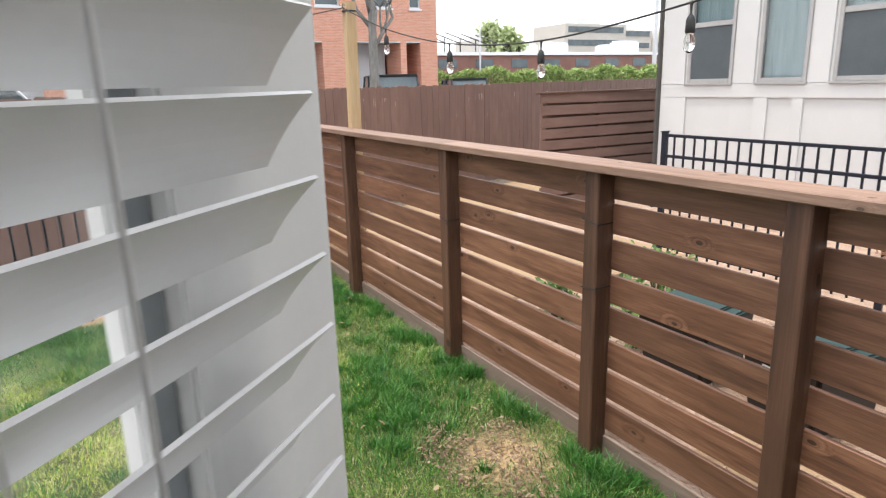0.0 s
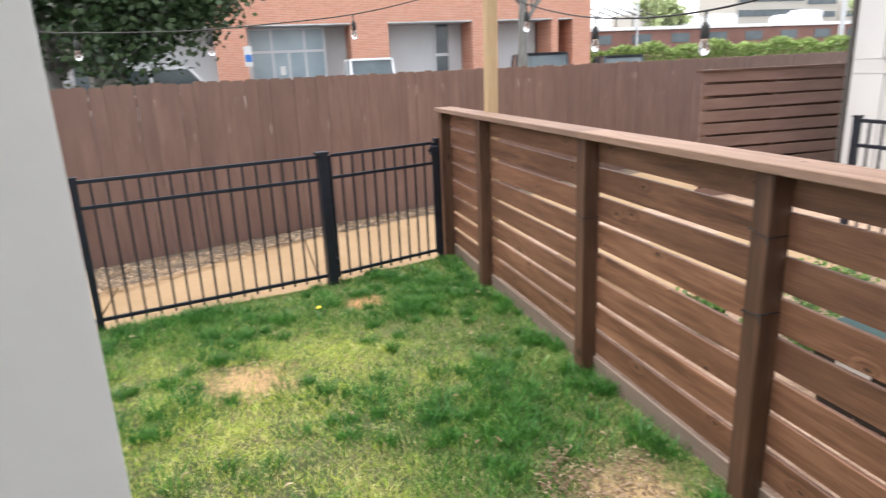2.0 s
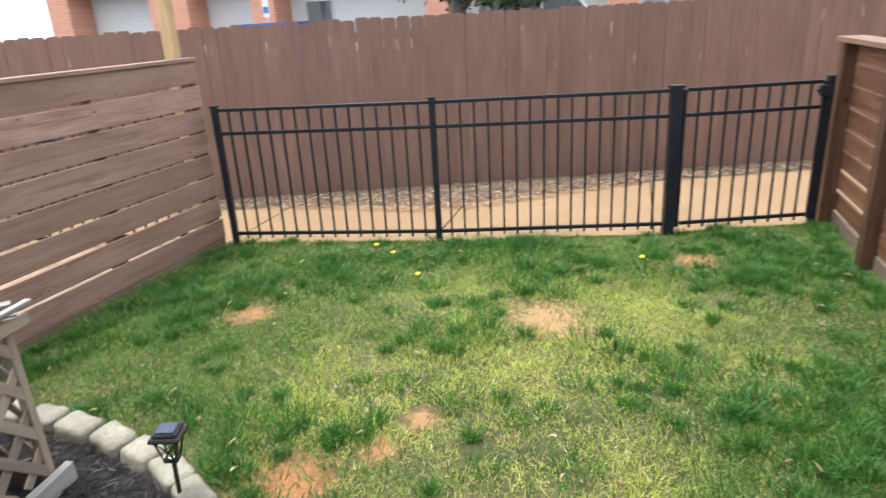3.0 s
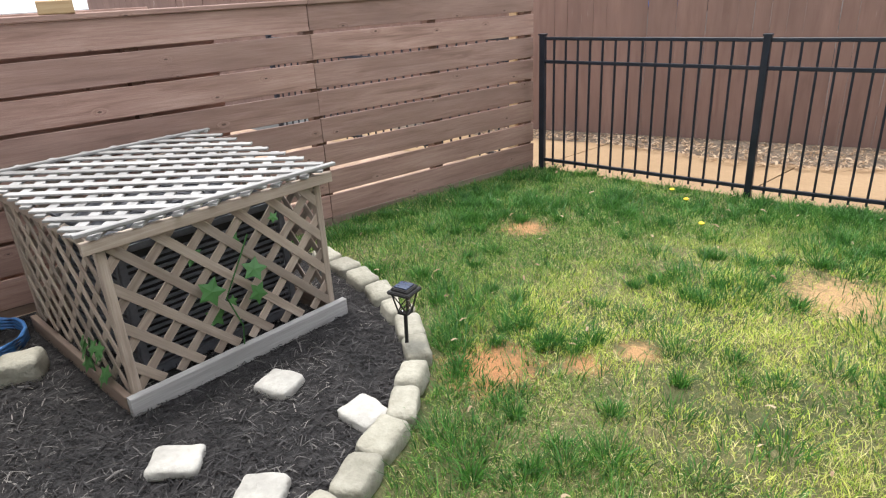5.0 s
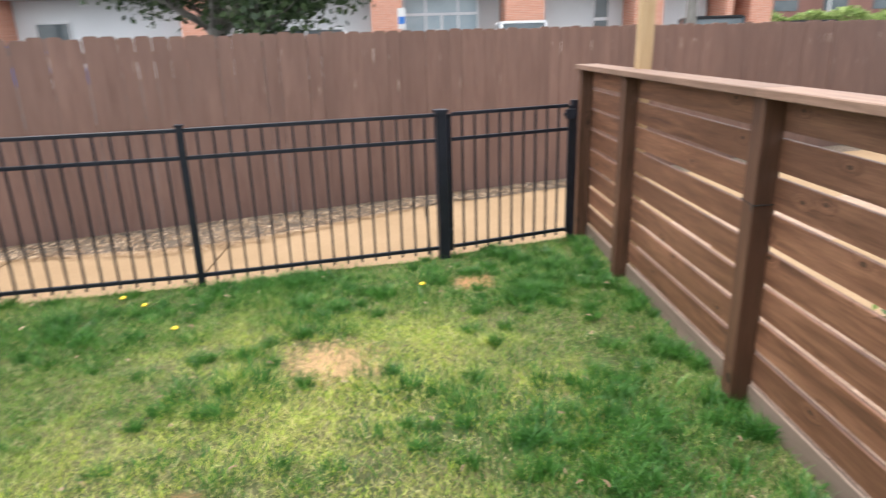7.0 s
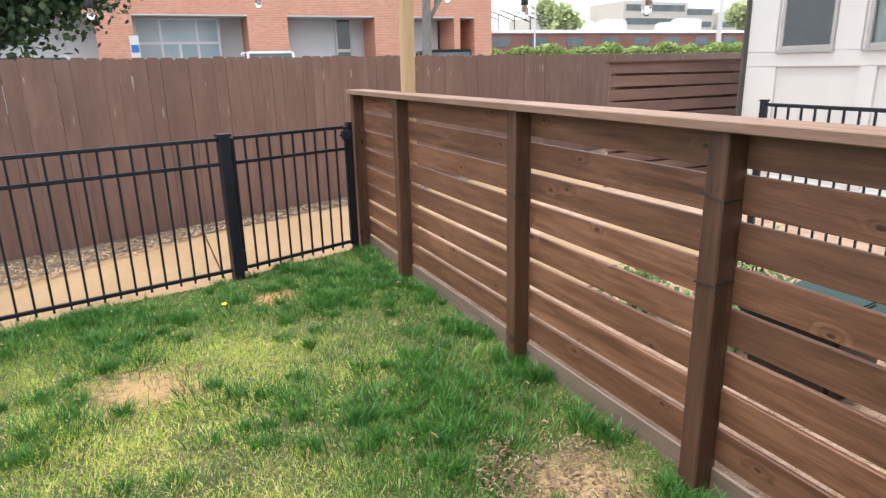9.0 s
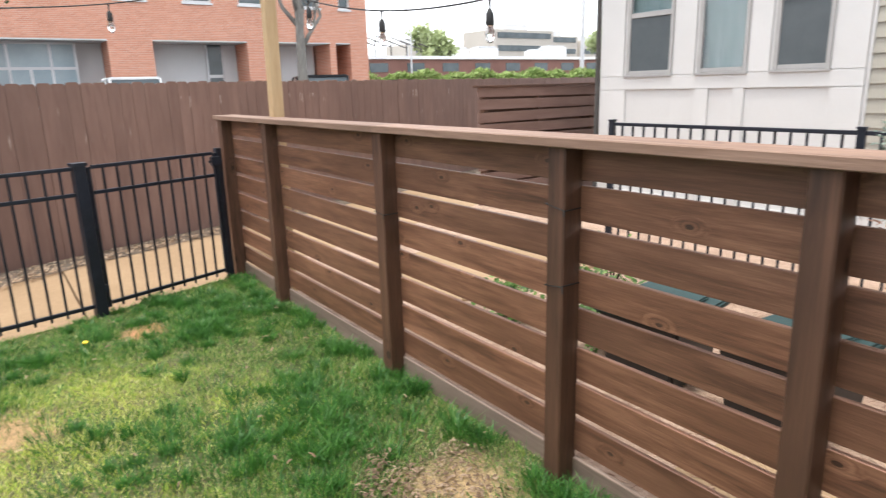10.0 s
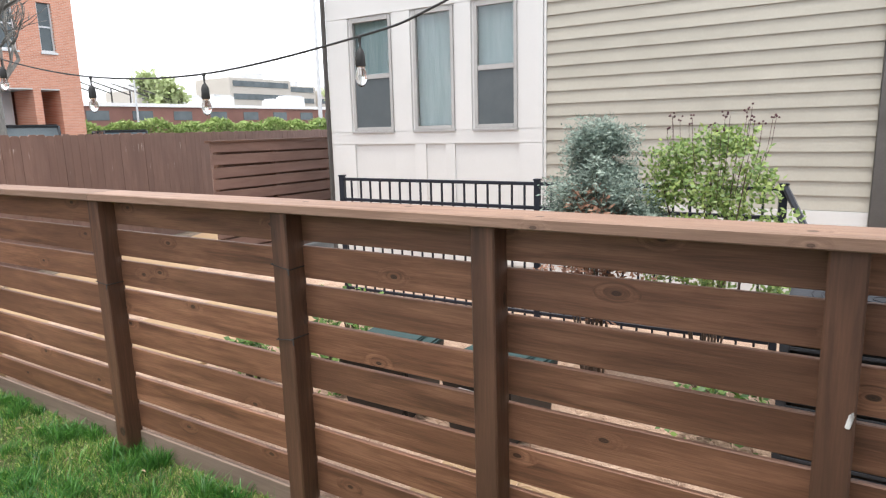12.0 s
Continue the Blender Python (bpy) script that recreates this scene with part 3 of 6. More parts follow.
# ---- boarded fence with the flat rail ----
fence = thing("board_fence", "brown-stained horizontal board fence with square posts and a flat top rail", "fence")
POSTS = [6.10, 5.035, 3.316, 1.963, 1.004, -0.025]
post_mesh = finish(plank(1.5, 0.09, 0.105, 0.006), "post")
for y in POSTS:
    part("post", post_mesh, M_POST, fence, m=Matrix.Translation((1.245, y, 0.675)) @ Matrix.Rotation(radians(random.uniform(-0.4, 0.4)), 4, "X") @ UP)
for a, c in zip(POSTS, POSTS[1:] + [-0.34]):
    a, c = (a + 0.05 if a == POSTS[0] else a), (c - 0.05 if c == POSTS[-1] else c)
    long = a - c - 0.004
    board = finish(plank(long, 0.022, 0.138, 0.003), "board")
    for k in range(8):
        z = (1.357 if a > 2.5 else 1.370) - 0.1645 * k
        m = Matrix.Translation((1.297, (a + c) / 2, z + random.uniform(-0.004, 0.004))) @ Matrix.Rotation(radians(90 + random.uniform(-0.1, 0.1)), 4, "Z") @ Matrix.Rotation(radians(random.uniform(-0.22, 0.22)), 4, "Y") @ Matrix.Rotation(radians(random.uniform(-1, 1)), 4, "X")
        part("board", board, M_FENCE, fence, m=m)
    part("kickboard", plank(long, 0.022, 0.13, 0.003), M_KICK, fence, "pale weathered kickboard", m=Matrix.Translation((1.290, (a + c) / 2, 0.05)) @ Matrix.Rotation(radians(90), 4, "Z"))
for a, c in ((6.17, 3.3), (3.3, -0.33)):
    part("top_rail", plank(a - c - 0.003, 0.185, 0.038, 0.004), M_CAP, fence, "faded flat top rail", m=Matrix.Translation((1.255, (a + c) / 2, 1.447)) @ Matrix.Rotation(radians(90), 4, "Z"))


M_CLIP = plain("white_plastic_clip", (0.75, 0.75, 0.73), (0.8, 0.8, 0.78), 9, 0.4)
clip = solo("cable_clip", boxes(((-0.012, -0.006, -0.02), (0, 0.006, 0.02)), ((-0.016, -0.003, 0.008), (-0.012, 0.003, 0.03)), bevel=0.002), M_CLIP, "small white plastic clip screwed to a fence post", "clip", m=Matrix.Translation((1.199, -0.055, 0.985)) @ Matrix.Rotation(radians(12), 4, "X"))


def cable_tie(y, z, slant):
    """A thin cable looped round a square post."""
    bm = bmesh.new()
    x0, x1, h = 1.190, 1.302, 0.048
    tube(bm, [(x0, y - h, z - slant), (x0, y + h, z + slant), (x1, y + h, z), (x1, y - h, z - slant), (x0, y - h, z - slant * 1.4)], 0.003, 5)
    tube(bm, [(x0, y - h, z - slant), (x0 - 0.012, y - h - 0.015, z - slant - 0.02)], 0.0025, 5)
    return solo("cable_tie", bm, M_RUBBER, "thin dark cable tied round a fence post", "cable", "cable ties on the posts")


for y, z, slant in ((POSTS[3], 1.20, 0.008), (POSTS[3], 0.885, -0.006), (POSTS[2], 0.985, 0.005)):
    cable_tie(y, z, slant)


def light_pole(x, y, top, lean):
    ob = thing("light_pole", "bare yellow pine post holding up string lights", "post", "posts for the string lights", m=Matrix.Translation((x, y, 0)) @ Matrix.Rotation(radians(lean), 4, "Y"))
    part("post", plank(top, 0.09, 0.09, 0.005), M_YELLOW, ob, m=Matrix.Translation((0, 0, top / 2 - 0.02)) @ UP)
    bm = bmesh.new()
    tube(bm, [(-0.05, -0.02, top - 0.09), (-0.065, -0.02, top - 0.07), (-0.06, -0.02, top - 0.04), (-0.045, -0.02, top - 0.05)], 0.004)
    lathe(bm, [(0.062, top - 0.10), (0.064, top - 0.098), (0.064, top - 0.09), (0.062, top - 0.088)], 12)
    part("hook", bm, M_IRON, ob, "black screw hook")
    return ob


light_pole(1.345, 5.14, 2.52, 0.6)
light_pole(-3.87, 4.90, 2.62, 1.0)

# ---- privacy fence on the other side ----
LEAN = Matrix.Translation((-3.705, 4.96, 0)) @ Matrix.Rotation(-math.atan(0.047), 4, "Z")      # local y runs along the fence
privacy = thing("privacy_fence", "faded brown horizontal board privacy fence with narrow gaps", "fence", m=LEAN)
SEAMS = [0.0, -2.15, -4.4, -5.28]
for a, c in zip(SEAMS, SEAMS[1:]):
    long = a - c - 0.006
    board = finish(plank(long, 0.02, 0.167, 0.003), "board")
    for k in range(8):
        m = Matrix.Translation((random.uniform(-0.003, 0.003), (a + c) / 2, 1.457 - 0.188 * k + random.uniform(-0.003, 0.003))) @ Matrix.Rotation(radians(90), 4, "Z") @ Matrix.Rotation(radians(random.uniform(-0.14, 0.14)), 4, "Y") @ Matrix.Rotation(radians(random.uniform(-1, 1)), 4, "X")
        part("board", board, M_LEFT, privacy, m=m)
    part("kickboard", plank(long, 0.02, 0.07, 0.003), M_KICK, privacy, "pale weathered kickboard", m=Matrix.Translation((-0.006, (a + c) / 2, 0.018)) @ Matrix.Rotation(radians(90), 4, "Z"))
    part("top_rail", plank(long + 0.003, 0.10, 0.03, 0.004), M_LEFT, privacy, m=Matrix.Translation((-0.022, (a + c) / 2, 1.556)) @ Matrix.Rotation(radians(90), 4, "Z"))
for y in (-0.05, -1.1, -2.15, -3.28, -4.4):
    part("post", plank(1.54, 0.08, 0.09, 0.004), M_POST, privacy, m=Matrix.Translation((-0.056, y, 0.765)) @ UP)
back_board = finish(plank(2.2, 0.02, 0.162, 0.003), "board")
for y in (-3.86, -5.66):
    for k in range(7):
        part("board", back_board, M_LEFT, privacy, m=Matrix.Translation((-0.12, y, 1.363 - 0.188 * k)) @ Matrix.Rotation(radians(90), 4, "Z"))
copy_thing(privacy, Matrix.Translation((-4.95, -1.55, 0)) @ LEAN)
solo("wood_block", plank(0.17, 0.09, 0.07, 0.006), M_YELLOW, "short yellow wood block lying on the fence rail", "wood block", m=Matrix.Translation((-3.89, 1.36, 1.606)) @ Matrix.Rotation(radians(80), 4, "Z"))

# ---- black metal fence ----
PICKET = finish(plank(1.10, 0.016, 0.016, 0.002), "picket")
ROD = finish(plank(1.20, 0.05, 0.05, 0.004), "post")


def metal_run(owner, p, q, count, base=0.0, first=True, picket=PICKET, rails=(1.148, 0.957, 0.09)):
    """Rails and pickets between two posts."""
    m = along(p, q)
    long = math.hypot(q[0] - p[0], q[1] - p[1])
    for z in rails:
        part("rail", plank(long - 0.05, 0.026, 0.028, 0.003), M_IRON, owner, m=m @ Matrix.Translation((0, 0, base + z)))
    for i in range(1, count + 1):
        part("picket", picket, M_IRON, owner, m=m @ Matrix.Translation((-long / 2 + long * i / (count + 1), 0, base + 0.597)) @ UP)


def metal_post(owner, p, base=0.0):
    ob = part("post", ROD, M_IRON, owner, m=Matrix.Translation((p[0], p[1], base + 0.575)) @ Matrix.Rotation(radians(12), 4, "Z") @ UP)
    bm = bmesh.new()
    prism(bm, [(-0.03, -0.03), (0.03, -0.03), (0.03, 0.03), (-0.03, 0.03)], 0, 0.012, "z")
    part("cap", bm, M_IRON, owner, m=Matrix.Translation((p[0], p[1], base + 1.175)) @ Matrix.Rotation(radians(12), 4, "Z"))


metal = thing("metal_fence", "black powder-coated metal picket fence", "fence", "metal picket fences")
for p in IRON[1:3]:
    metal_post(metal, p)
metal_run(metal, IRON[1], IRON[2], 15)
metal_run(metal, IRON[2], (IRON[3][0] - 0.02, IRON[3][1]), 16)
gp = IRON[3]
part("gate_post", plank(1.20, 0.085, 0.085, 0.006), M_IRON, metal, "thick black gate post", m=Matrix.Translation((gp[0], gp[1], 0.568)) @ Matrix.Rotation(radians(14), 4, "Z") @ UP)
bm = bmesh.new()
prism(bm, [(-0.05, -0.05), (0.05, -0.05), (0.05, 0.05), (-0.05, 0.05)], 0, 0.022, "z")
part("gate_post_cap", bm, M_IRON, metal, m=Matrix.Translation((gp[0], gp[1], 1.167)) @ Matrix.Rotation(radians(14), 4, "Z"))
part("post", ROD, M_IRON, metal, m=Matrix.Translation((1.130, 6.03, 0.59)) @ Matrix.Rotation(radians(18), 4, "Z") @ UP)
gate = thing("metal_gate", "closed black metal picket gate beside the wooden fence", "gate")
g0, g1 = (gp[0] + 0.065, gp[1] + 0.023), (1.095, 6.018)
metal_run(gate, g0, g1, 9)
for p in (g0, g1):
    part("stile", plank(1.09, 0.028, 0.028, 0.003), M_IRON, gate, m=Matrix.Translation((p[0], p[1], 0.605)) @ Matrix.Rotation(radians(18), 4, "Z") @ UP)
part("latch", boxes(((-0.05, -0.03, -0.04), (0.03, 0.03, 0.04)), ((-0.07, -0.012, -0.012), (0.05, 0.012, 0.012)), bevel=0.005), M_IRON, gate, "black gate latch", m=Matrix.Translation((1.105, 5.99, 1.08)))
part("hinge", boxes(((-0.03, -0.02, -0.03), (0.03, 0.02, 0.03)), bevel=0.006), M_IRON, gate, m=Matrix.Translation((0.045, 5.62, 0.22)))
metal2 = thing("metal_fence", "black metal picket fence beyond the privacy fence", "fence", "metal picket fences")
metal_run(metal2, IRON[0], (IRON[1][0] - 0.12, IRON[1][1] - 0.02), 30)
metal_post(metal2, IRON[0])

# ---- tall picket fence ----
tall = thing("picket_fence", "tall dull-brown dog-eared picket fence", "fence")
ta = math.atan(0.35)


def dogear(w, h, cut=0.022, t=0.016):
    pts = [(-w / 2, 0), (w / 2, 0), (w / 2, h - cut), (w / 2 - cut, h), (-w / 2 + cut, h), (-w / 2, h - cut)]
    bm = bmesh.new()
    # built with its length on local x so that the grain follows it
    one = [bm.verts.new((z, -t / 2, x)) for x, z in pts]
    two = [bm.verts.new((z, t / 2, x)) for x, z in pts]
    bm.faces.new(one), bm.faces.new(two[::-1])
    for i in range(6):
        bm.faces.new((one[i], two[i], two[(i + 1) % 6], one[(i + 1) % 6]))
    return finish(bm, "picket")


ears = [dogear(0.1385, 1.80), dogear(0.1365, 1.795), dogear(0.1395, 1.802)]
s, i = -7.5 / math.cos(ta), 0
STAND = Matrix(((0, 0, 1, 0), (0, 1, 0, 0), (1, 0, 0, 0), (0, 0, 0, 1)))
while s < 19.6:
    x, y = -4.5 + s * math.cos(ta), 6.27 + s * math.sin(ta)
    m = Matrix.Translation((x, y + random.uniform(-0.003, 0.003), random.uniform(-0.012, 0.006))) @ Matrix.Rotation(ta, 4, "Z") @ Matrix.Rotation(radians(random.uniform(-0.16, 0.16)), 4, "Y") @ STAND
    part("picket", ears[i % 3], M_TALL, tall, m=m)
    s += 0.1398 if random.random() < 0.9 else 0.1448
    i += 1
for z in (0.35, 1.0, 1.62):
    a, c = (-12.0, y_tall(-12.0)), (13.9, y_tall(13.9))
    part("rail", plank(27.4, 0.038, 0.088), M_TALL, tall, m=along(a, c, z) @ Matrix.Translation((0, 0.03, 0)))

# ---- lattice enclosure over the heat pump ----
ENC = Matrix.Translation((-2.423, 0.958, 0)) @ Matrix.Rotation(radians(6), 4, "Z")      # x: depth (negative), y: length
EL, ED, EH = 1.07, 1.19, 0.775


def lattice(w, h, pitch=0.098, wide=0.036, t=0.007, seed=1):
    """Crossed diagonal slats filling w by h; returns (points, layer) of each slat in the panel's plane."""
    rng = random.Random(seed)
    out = []
    for layer, sgn in ((0, 1), (1, -1)):
        k = -h if sgn > 0 else 0
        o = rng.uniform(0, pitch)
        off = (k if sgn > 0 else 0) + o
        lim = w if sgn > 0 else w + h
        step = pitch * math.sqrt(2)
        while off < lim:
            # the slat's line: u = off + sgn * v
            v0, v1 = 0.0, h
            if sgn > 0:
                v0, v1 = max(0, -off), min(h, w - off)
            else:
                v0, v1 = max(0, off - w), min(h, off)
            if v1 - v0 > 0.03:
                out.append(((off + sgn * v0, v0), (off + sgn * v1, v1), layer))
            off += step
    return out


def lattice_part(owner, name, w, h, m, material, label, seed, wide=0.037, t=0.008, pitch=0.122):
    panel = new(name)
    panel.parent, panel.matrix_basis = owner, m
    if label:
        panel["label"] = label
    for (u0, v0), (u1, v1), layer in lattice(w, h, pitch, wide, t, seed):
        l = math.hypot(u1 - u0, v1 - v0)
        a = math.atan2(v1 - v0, u1 - u0)
        mm = Matrix.Translation(((u0 + u1) / 2, (v0 + v1) / 2, (layer - 0.5) * (t + 0.001))) @ Matrix.Rotation(a + radians(random.uniform(-0.7, 0.7)), 4, "Z") @ Matrix.Rotation(radians(90), 4, "X")
        part("slat", plank(l, t, wide, 0.0015), material, panel, m=mm)
    return panel


enc = thing("lattice_enclosure", "sun-bleached wooden lattice enclosure standing in the mulch bed", "enclosure", m=ENC)
FRONT = Matrix(((0, 0, 1, -0.01), (1, 0, 0, 0.02), (0, 1, 0, 0.10), (0, 0, 0, 1)))
lattice_part(enc, "front_lattice", EL - 0.04, EH - 0.12, FRONT, M_TANWOOD, "tan diagonal lattice front", 2, 0.042, 0.008, 0.128)
BACKL = Matrix(((0, 0, 1, -ED + 0.01), (1, 0, 0, 0.02), (0, 1, 0, 0.10), (0, 0, 0, 1)))
lattice_part(enc, "back_lattice", EL - 0.04, EH - 0.12, BACKL, M_TANWOOD, "", 5)
SIDE0 = Matrix(((-1, 0, 0, -0.02), (0, 0, 1, 0.012), (0, 1, 0, 0.07), (0, 0, 0, 1)))
lattice_part(enc, "side_lattice", ED - 0.04, EH - 0.09, SIDE0, M_TANWOOD, "weathered lattice side", 3)
SIDE1 = Matrix(((-1, 0, 0, -0.02), (0, 0, 1, EL - 0.012), (0, 1, 0, 0.07), (0, 0, 0, 1)))
lattice_part(enc, "side_lattice", ED - 0.04, EH - 0.09, SIDE1, M_TANWOOD, "weathered lattice side", 6)
ROOF = Matrix.Translation((0.05, -0.06, EH + 0.032)) @ Matrix.Rotation(radians(2.7), 4, "Y") @ Matrix(((-1, 0, 0, 0), (0, 1, 0, 0), (0, 0, 1, 0), (0, 0, 0, 1)))
lattice_part(enc, "roof_lattice", ED + 0.08, EL + 0.12, ROOF, M_GREYWOOD, "bleached grey lattice roof", 4, 0.043, 0.010, 0.112)
for x, y in ((-0.02, 0.02), (-0.02, EL - 0.02), (-ED + 0.02, 0.02), (-ED + 0.02, EL - 0.02)):
    part("corner_post", plank(EH, 0.036, 0.04, 0.003), M_TANWOOD, enc, m=Matrix.Translation((x, y, EH / 2)) @ UP)
for x in (0.0, -ED):
    part("top_rail", plank(EL + 0.1, 0.03, 0.05, 0.003), M_TANWOOD, enc, m=Matrix.Translation((x + 0.02, EL / 2, EH - 0.01)) @ Matrix.Rotation(radians(90), 4, "Z"))
    part("roof_batten", plank(EL + 0.14, 0.03, 0.016, 0.003), M_GREYWOOD, enc, m=Matrix.Translation((x + 0.035, EL / 2, EH + 0.052 + (0.05 if x else 0))) @ Matrix.Rotation(radians(90), 4, "Z"))
for y in (0.0, EL):
    part("top_rail", plank(ED, 0.03, 0.045, 0.003), M_TANWOOD, enc, m=Matrix.Translation((-ED / 2, y, EH - 0.012)))
    part("sill_plank", plank(ED, 0.03, 0.09, 0.003), M_KICK, enc, m=Matrix.Translation((-ED / 2, y - 0.02, 0.05)))
part("sill_plank", plank(EL + 0.07, 0.038, 0.09, 0.004), M_GREYWOOD, enc, "bleached grey front sill plank", m=Matrix.Translation((0.035, EL / 2, 0.062)) @ Matrix.Rotation(radians(90), 4, "Z"))
part("sill_plank", plank(EL, 0.038, 0.09, 0.004), M_KICK, enc, m=Matrix.Translation((-ED, EL / 2, 0.062)) @ Matrix.Rotation(radians(90), 4, "Z"))

M_PUMP = plain("grey_sheet_metal", (0.10, 0.104, 0.115), (0.135, 0.14, 0.155), 5, 0.8, 0.0, 0.1, gloss=0.15)
M_PUMP_BLACK = plain("black_sheet_metal", (0.03, 0.032, 0.037), (0.045, 0.048, 0.055), 5, 0.8, 0.0, 0.1, gloss=0.15)


def heat_pump(name, label, m, sx, sy, sz, metal):
    ob = thing(name, label, "air conditioner", m=m)
    part("base", boxes(((-sx / 2, -sy / 2, 0), (sx / 2, sy / 2, 0.06)), bevel=0.01), metal, ob)
    part("core", boxes(((-sx / 2 + 0.03, -sy / 2 + 0.03, 0.06), (sx / 2 - 0.03, sy / 2 - 0.03, sz - 0.05)), bevel=0.01), M_RUBBER, ob)
    n = int((sz - 0.14) / 0.03)
    ring = boxes(((-sx / 2, -sy / 2, 0), (sx / 2, -sy / 2 + 0.012, 0.013)), ((-sx / 2, sy / 2 - 0.012, 0), (sx / 2, sy / 2, 0.013)), ((-sx / 2, -sy / 2 + 0.012, 0), (-sx / 2 + 0.012, sy / 2 - 0.012, 0.013)), ((sx / 2 - 0.012, -sy / 2 + 0.012, 0), (sx / 2, sy / 2 - 0.012, 0.013)))
    louvre = finish(ring, "louvre")
    for i in range(n):
        part("louvre", louvre, metal, ob, m=Matrix.Translation((0, 0, 0.08 + 0.03 * i)))
    for x in (-1, 1):
        for y in (-1, 1):
            part("corner_post", boxes(((-0.02, -0.02, 0.06), (0.02, 0.02, sz - 0.05)), bevel=0.006), metal, ob, m=Matrix.Translation((x * (sx / 2 - 0.012), y * (sy / 2 - 0.012), 0)))
    part("top", boxes(((-sx / 2 - 0.01, -sy / 2 - 0.01, sz - 0.05), (sx / 2 + 0.01, sy / 2 + 0.01, sz)), bevel=0.015), metal, ob)
    bm = bmesh.new()
    for k in range(7):
        r = 0.05 + 0.04 * k
        tube(bm, [(r * math.cos(a * math.tau / 20), r * math.sin(a * math.tau / 20), sz + 0.012) for a in range(21)], 0.003, 4)
    part("fan_grille", bm, metal, ob)
    return ob


heat_pump("heat_pump", "grey louvred heat pump inside the lattice enclosure", ENC @ Matrix.Translation((-0.60, 0.54, 0.012)), 0.82, 0.82, 0.66, M_PUMP)


def leaf_shape(bm, at, size, normal, spin, lobes=5):
    """A lobed ivy leaf, folded a little on its midrib."""
    n = Vector(normal).normalized()
    u = n.orthogonal().normalized()
    u = (u * math.cos(spin) + n.cross(u) * math.sin(spin)).normalized()
    v = n.cross(u)
    mid = bm.verts.new(Vector(at) + n * size * 0.12)
    ring = []
    for k in range(lobes * 2):
        a = k * math.tau / (lobes * 2)
        r = size * (1.1 if k % 2 == 0 else 0.60)
        ring.append(bm.verts.new(Vector(at) + u * math.cos(a) * r + v * math.sin(a) * r))
    for k in range(lobes * 2):
        bm.faces.new((mid, ring[k], ring[(k + 1) % (lobes * 2)]))


M_IVY = leafy("ivy_leaves", [(0.2, (0.025, 0.09, 0.025)), (0.5, (0.045, 0.15, 0.04)), (0.8, (0.08, 0.22, 0.06))], 0.45, 6)
vine = thing("vine", "young green vine with lobed leaves climbing the lattice", "plant", m=ENC)
stem = bmesh.new()
tube(stem, [(0.03, 0.50, 0.02), (0.03, 0.52, 0.2), (0.025, 0.47, 0.36), (0.03, 0.55, 0.5), (0.03, 0.62, 0.62)], 0.004, 5)
part("stem", stem, M_IVY, vine)
for x, y, z, s_ in ((0.036, 0.40, 0.42, 0.064), (-0.03, 0.38, 0.58, 0.045), (0.036, 0.62, 0.45, 0.056), (0.036, 0.62, 0.33, 0.054), (-0.03, 0.43, 0.27, 0.055), (-0.03, 0.58, 0.60, 0.036), (0.036, 0.76, 0.66, 0.026), (-0.02, 0.52, 0.31, 0.03)):
    bm = bmesh.new()
    leaf_shape(bm, (x, y, z), s_, (1, random.uniform(-0.4, 0.4), random.uniform(0.1, 0.7)), random.uniform(0, 6))
    part("leaf", bm, M_IVY, vine)
side_vine = thing("vine", "green ivy at the foot of the lattice side", "plant", m=ENC)
stem = bmesh.new()
tube(stem, [(-0.30, -0.03, 0.0), (-0.34, -0.03, 0.15), (-0.28, -0.03, 0.28)], 0.004, 5)
part("stem", stem, M_IVY, side_vine)
for k in range(9):
    bm = bmesh.new()
    leaf_shape(bm, (random.uniform(-0.45, -0.15), -0.035, random.uniform(0.06, 0.3)), random.uniform(0.03, 0.05), (random.uniform(-0.3, 0.3), -1, 0.5), random.uniform(0, 6))
    part("leaf", bm, M_IVY, side_vine)

# solar stake light
M_PANEL = plain("solar_cell", (0.02, 0.03, 0.06), (0.05, 0.07, 0.12), 20, 0.12, 0.2, 0.02)
stake = thing("solar_light", "small black solar stake light with a square top", "garden light", m=Matrix.Translation((-1.945, 2.03, -0.03)) @ Matrix.Rotation(radians(18), 4, "Z") @ Matrix.Rotation(radians(2), 4, "Y"))
bm = bmesh.new()
tube(bm, [(0, 0, -0.02), (0, 0, 0.27)], 0.009, 8)
part("stake", bm, M_RUBBER, stake)
bm = bmesh.new()
prism(bm, [(-0.026, -0.026), (0.026, -0.026), (0.026, 0.026), (-0.026, 0.026)], 0.262, 0.272, "z")
for x in (-1, 1):
    for y in (-1, 1):
        tube(bm, [(x * 0.022, y * 0.022, 0.27), (x * 0.042, y * 0.042, 0.37)], 0.004, 5)
        tube(bm, [(x * 0.022, y * 0.022, 0.272), (-x * 0.0, y * 0.032, 0.315), (-x * 0.042, y * 0.042, 0.368)], 0.003, 4)
part("cage", bm, M_RUBBER, stake)
part("lens", lathe(bmesh.new(), [(0.018, 0.275), (0.024, 0.3), (0.032, 0.365)], 8), M_BULB, stake, "clear lens")
part("hood", boxes(((-0.058, -0.058, 0.368), (0.058, 0.058, 0.384)), ((-0.045, -0.045, 0.384), (0.045, 0.045, 0.398)), bevel=0.004), M_RUBBER, stake)
part("solar_panel", boxes(((-0.034, -0.034, 0.3985), (0.034, 0.034, 0.404)), bevel=0.001), M_PANEL, stake, "glossy dark solar panel")
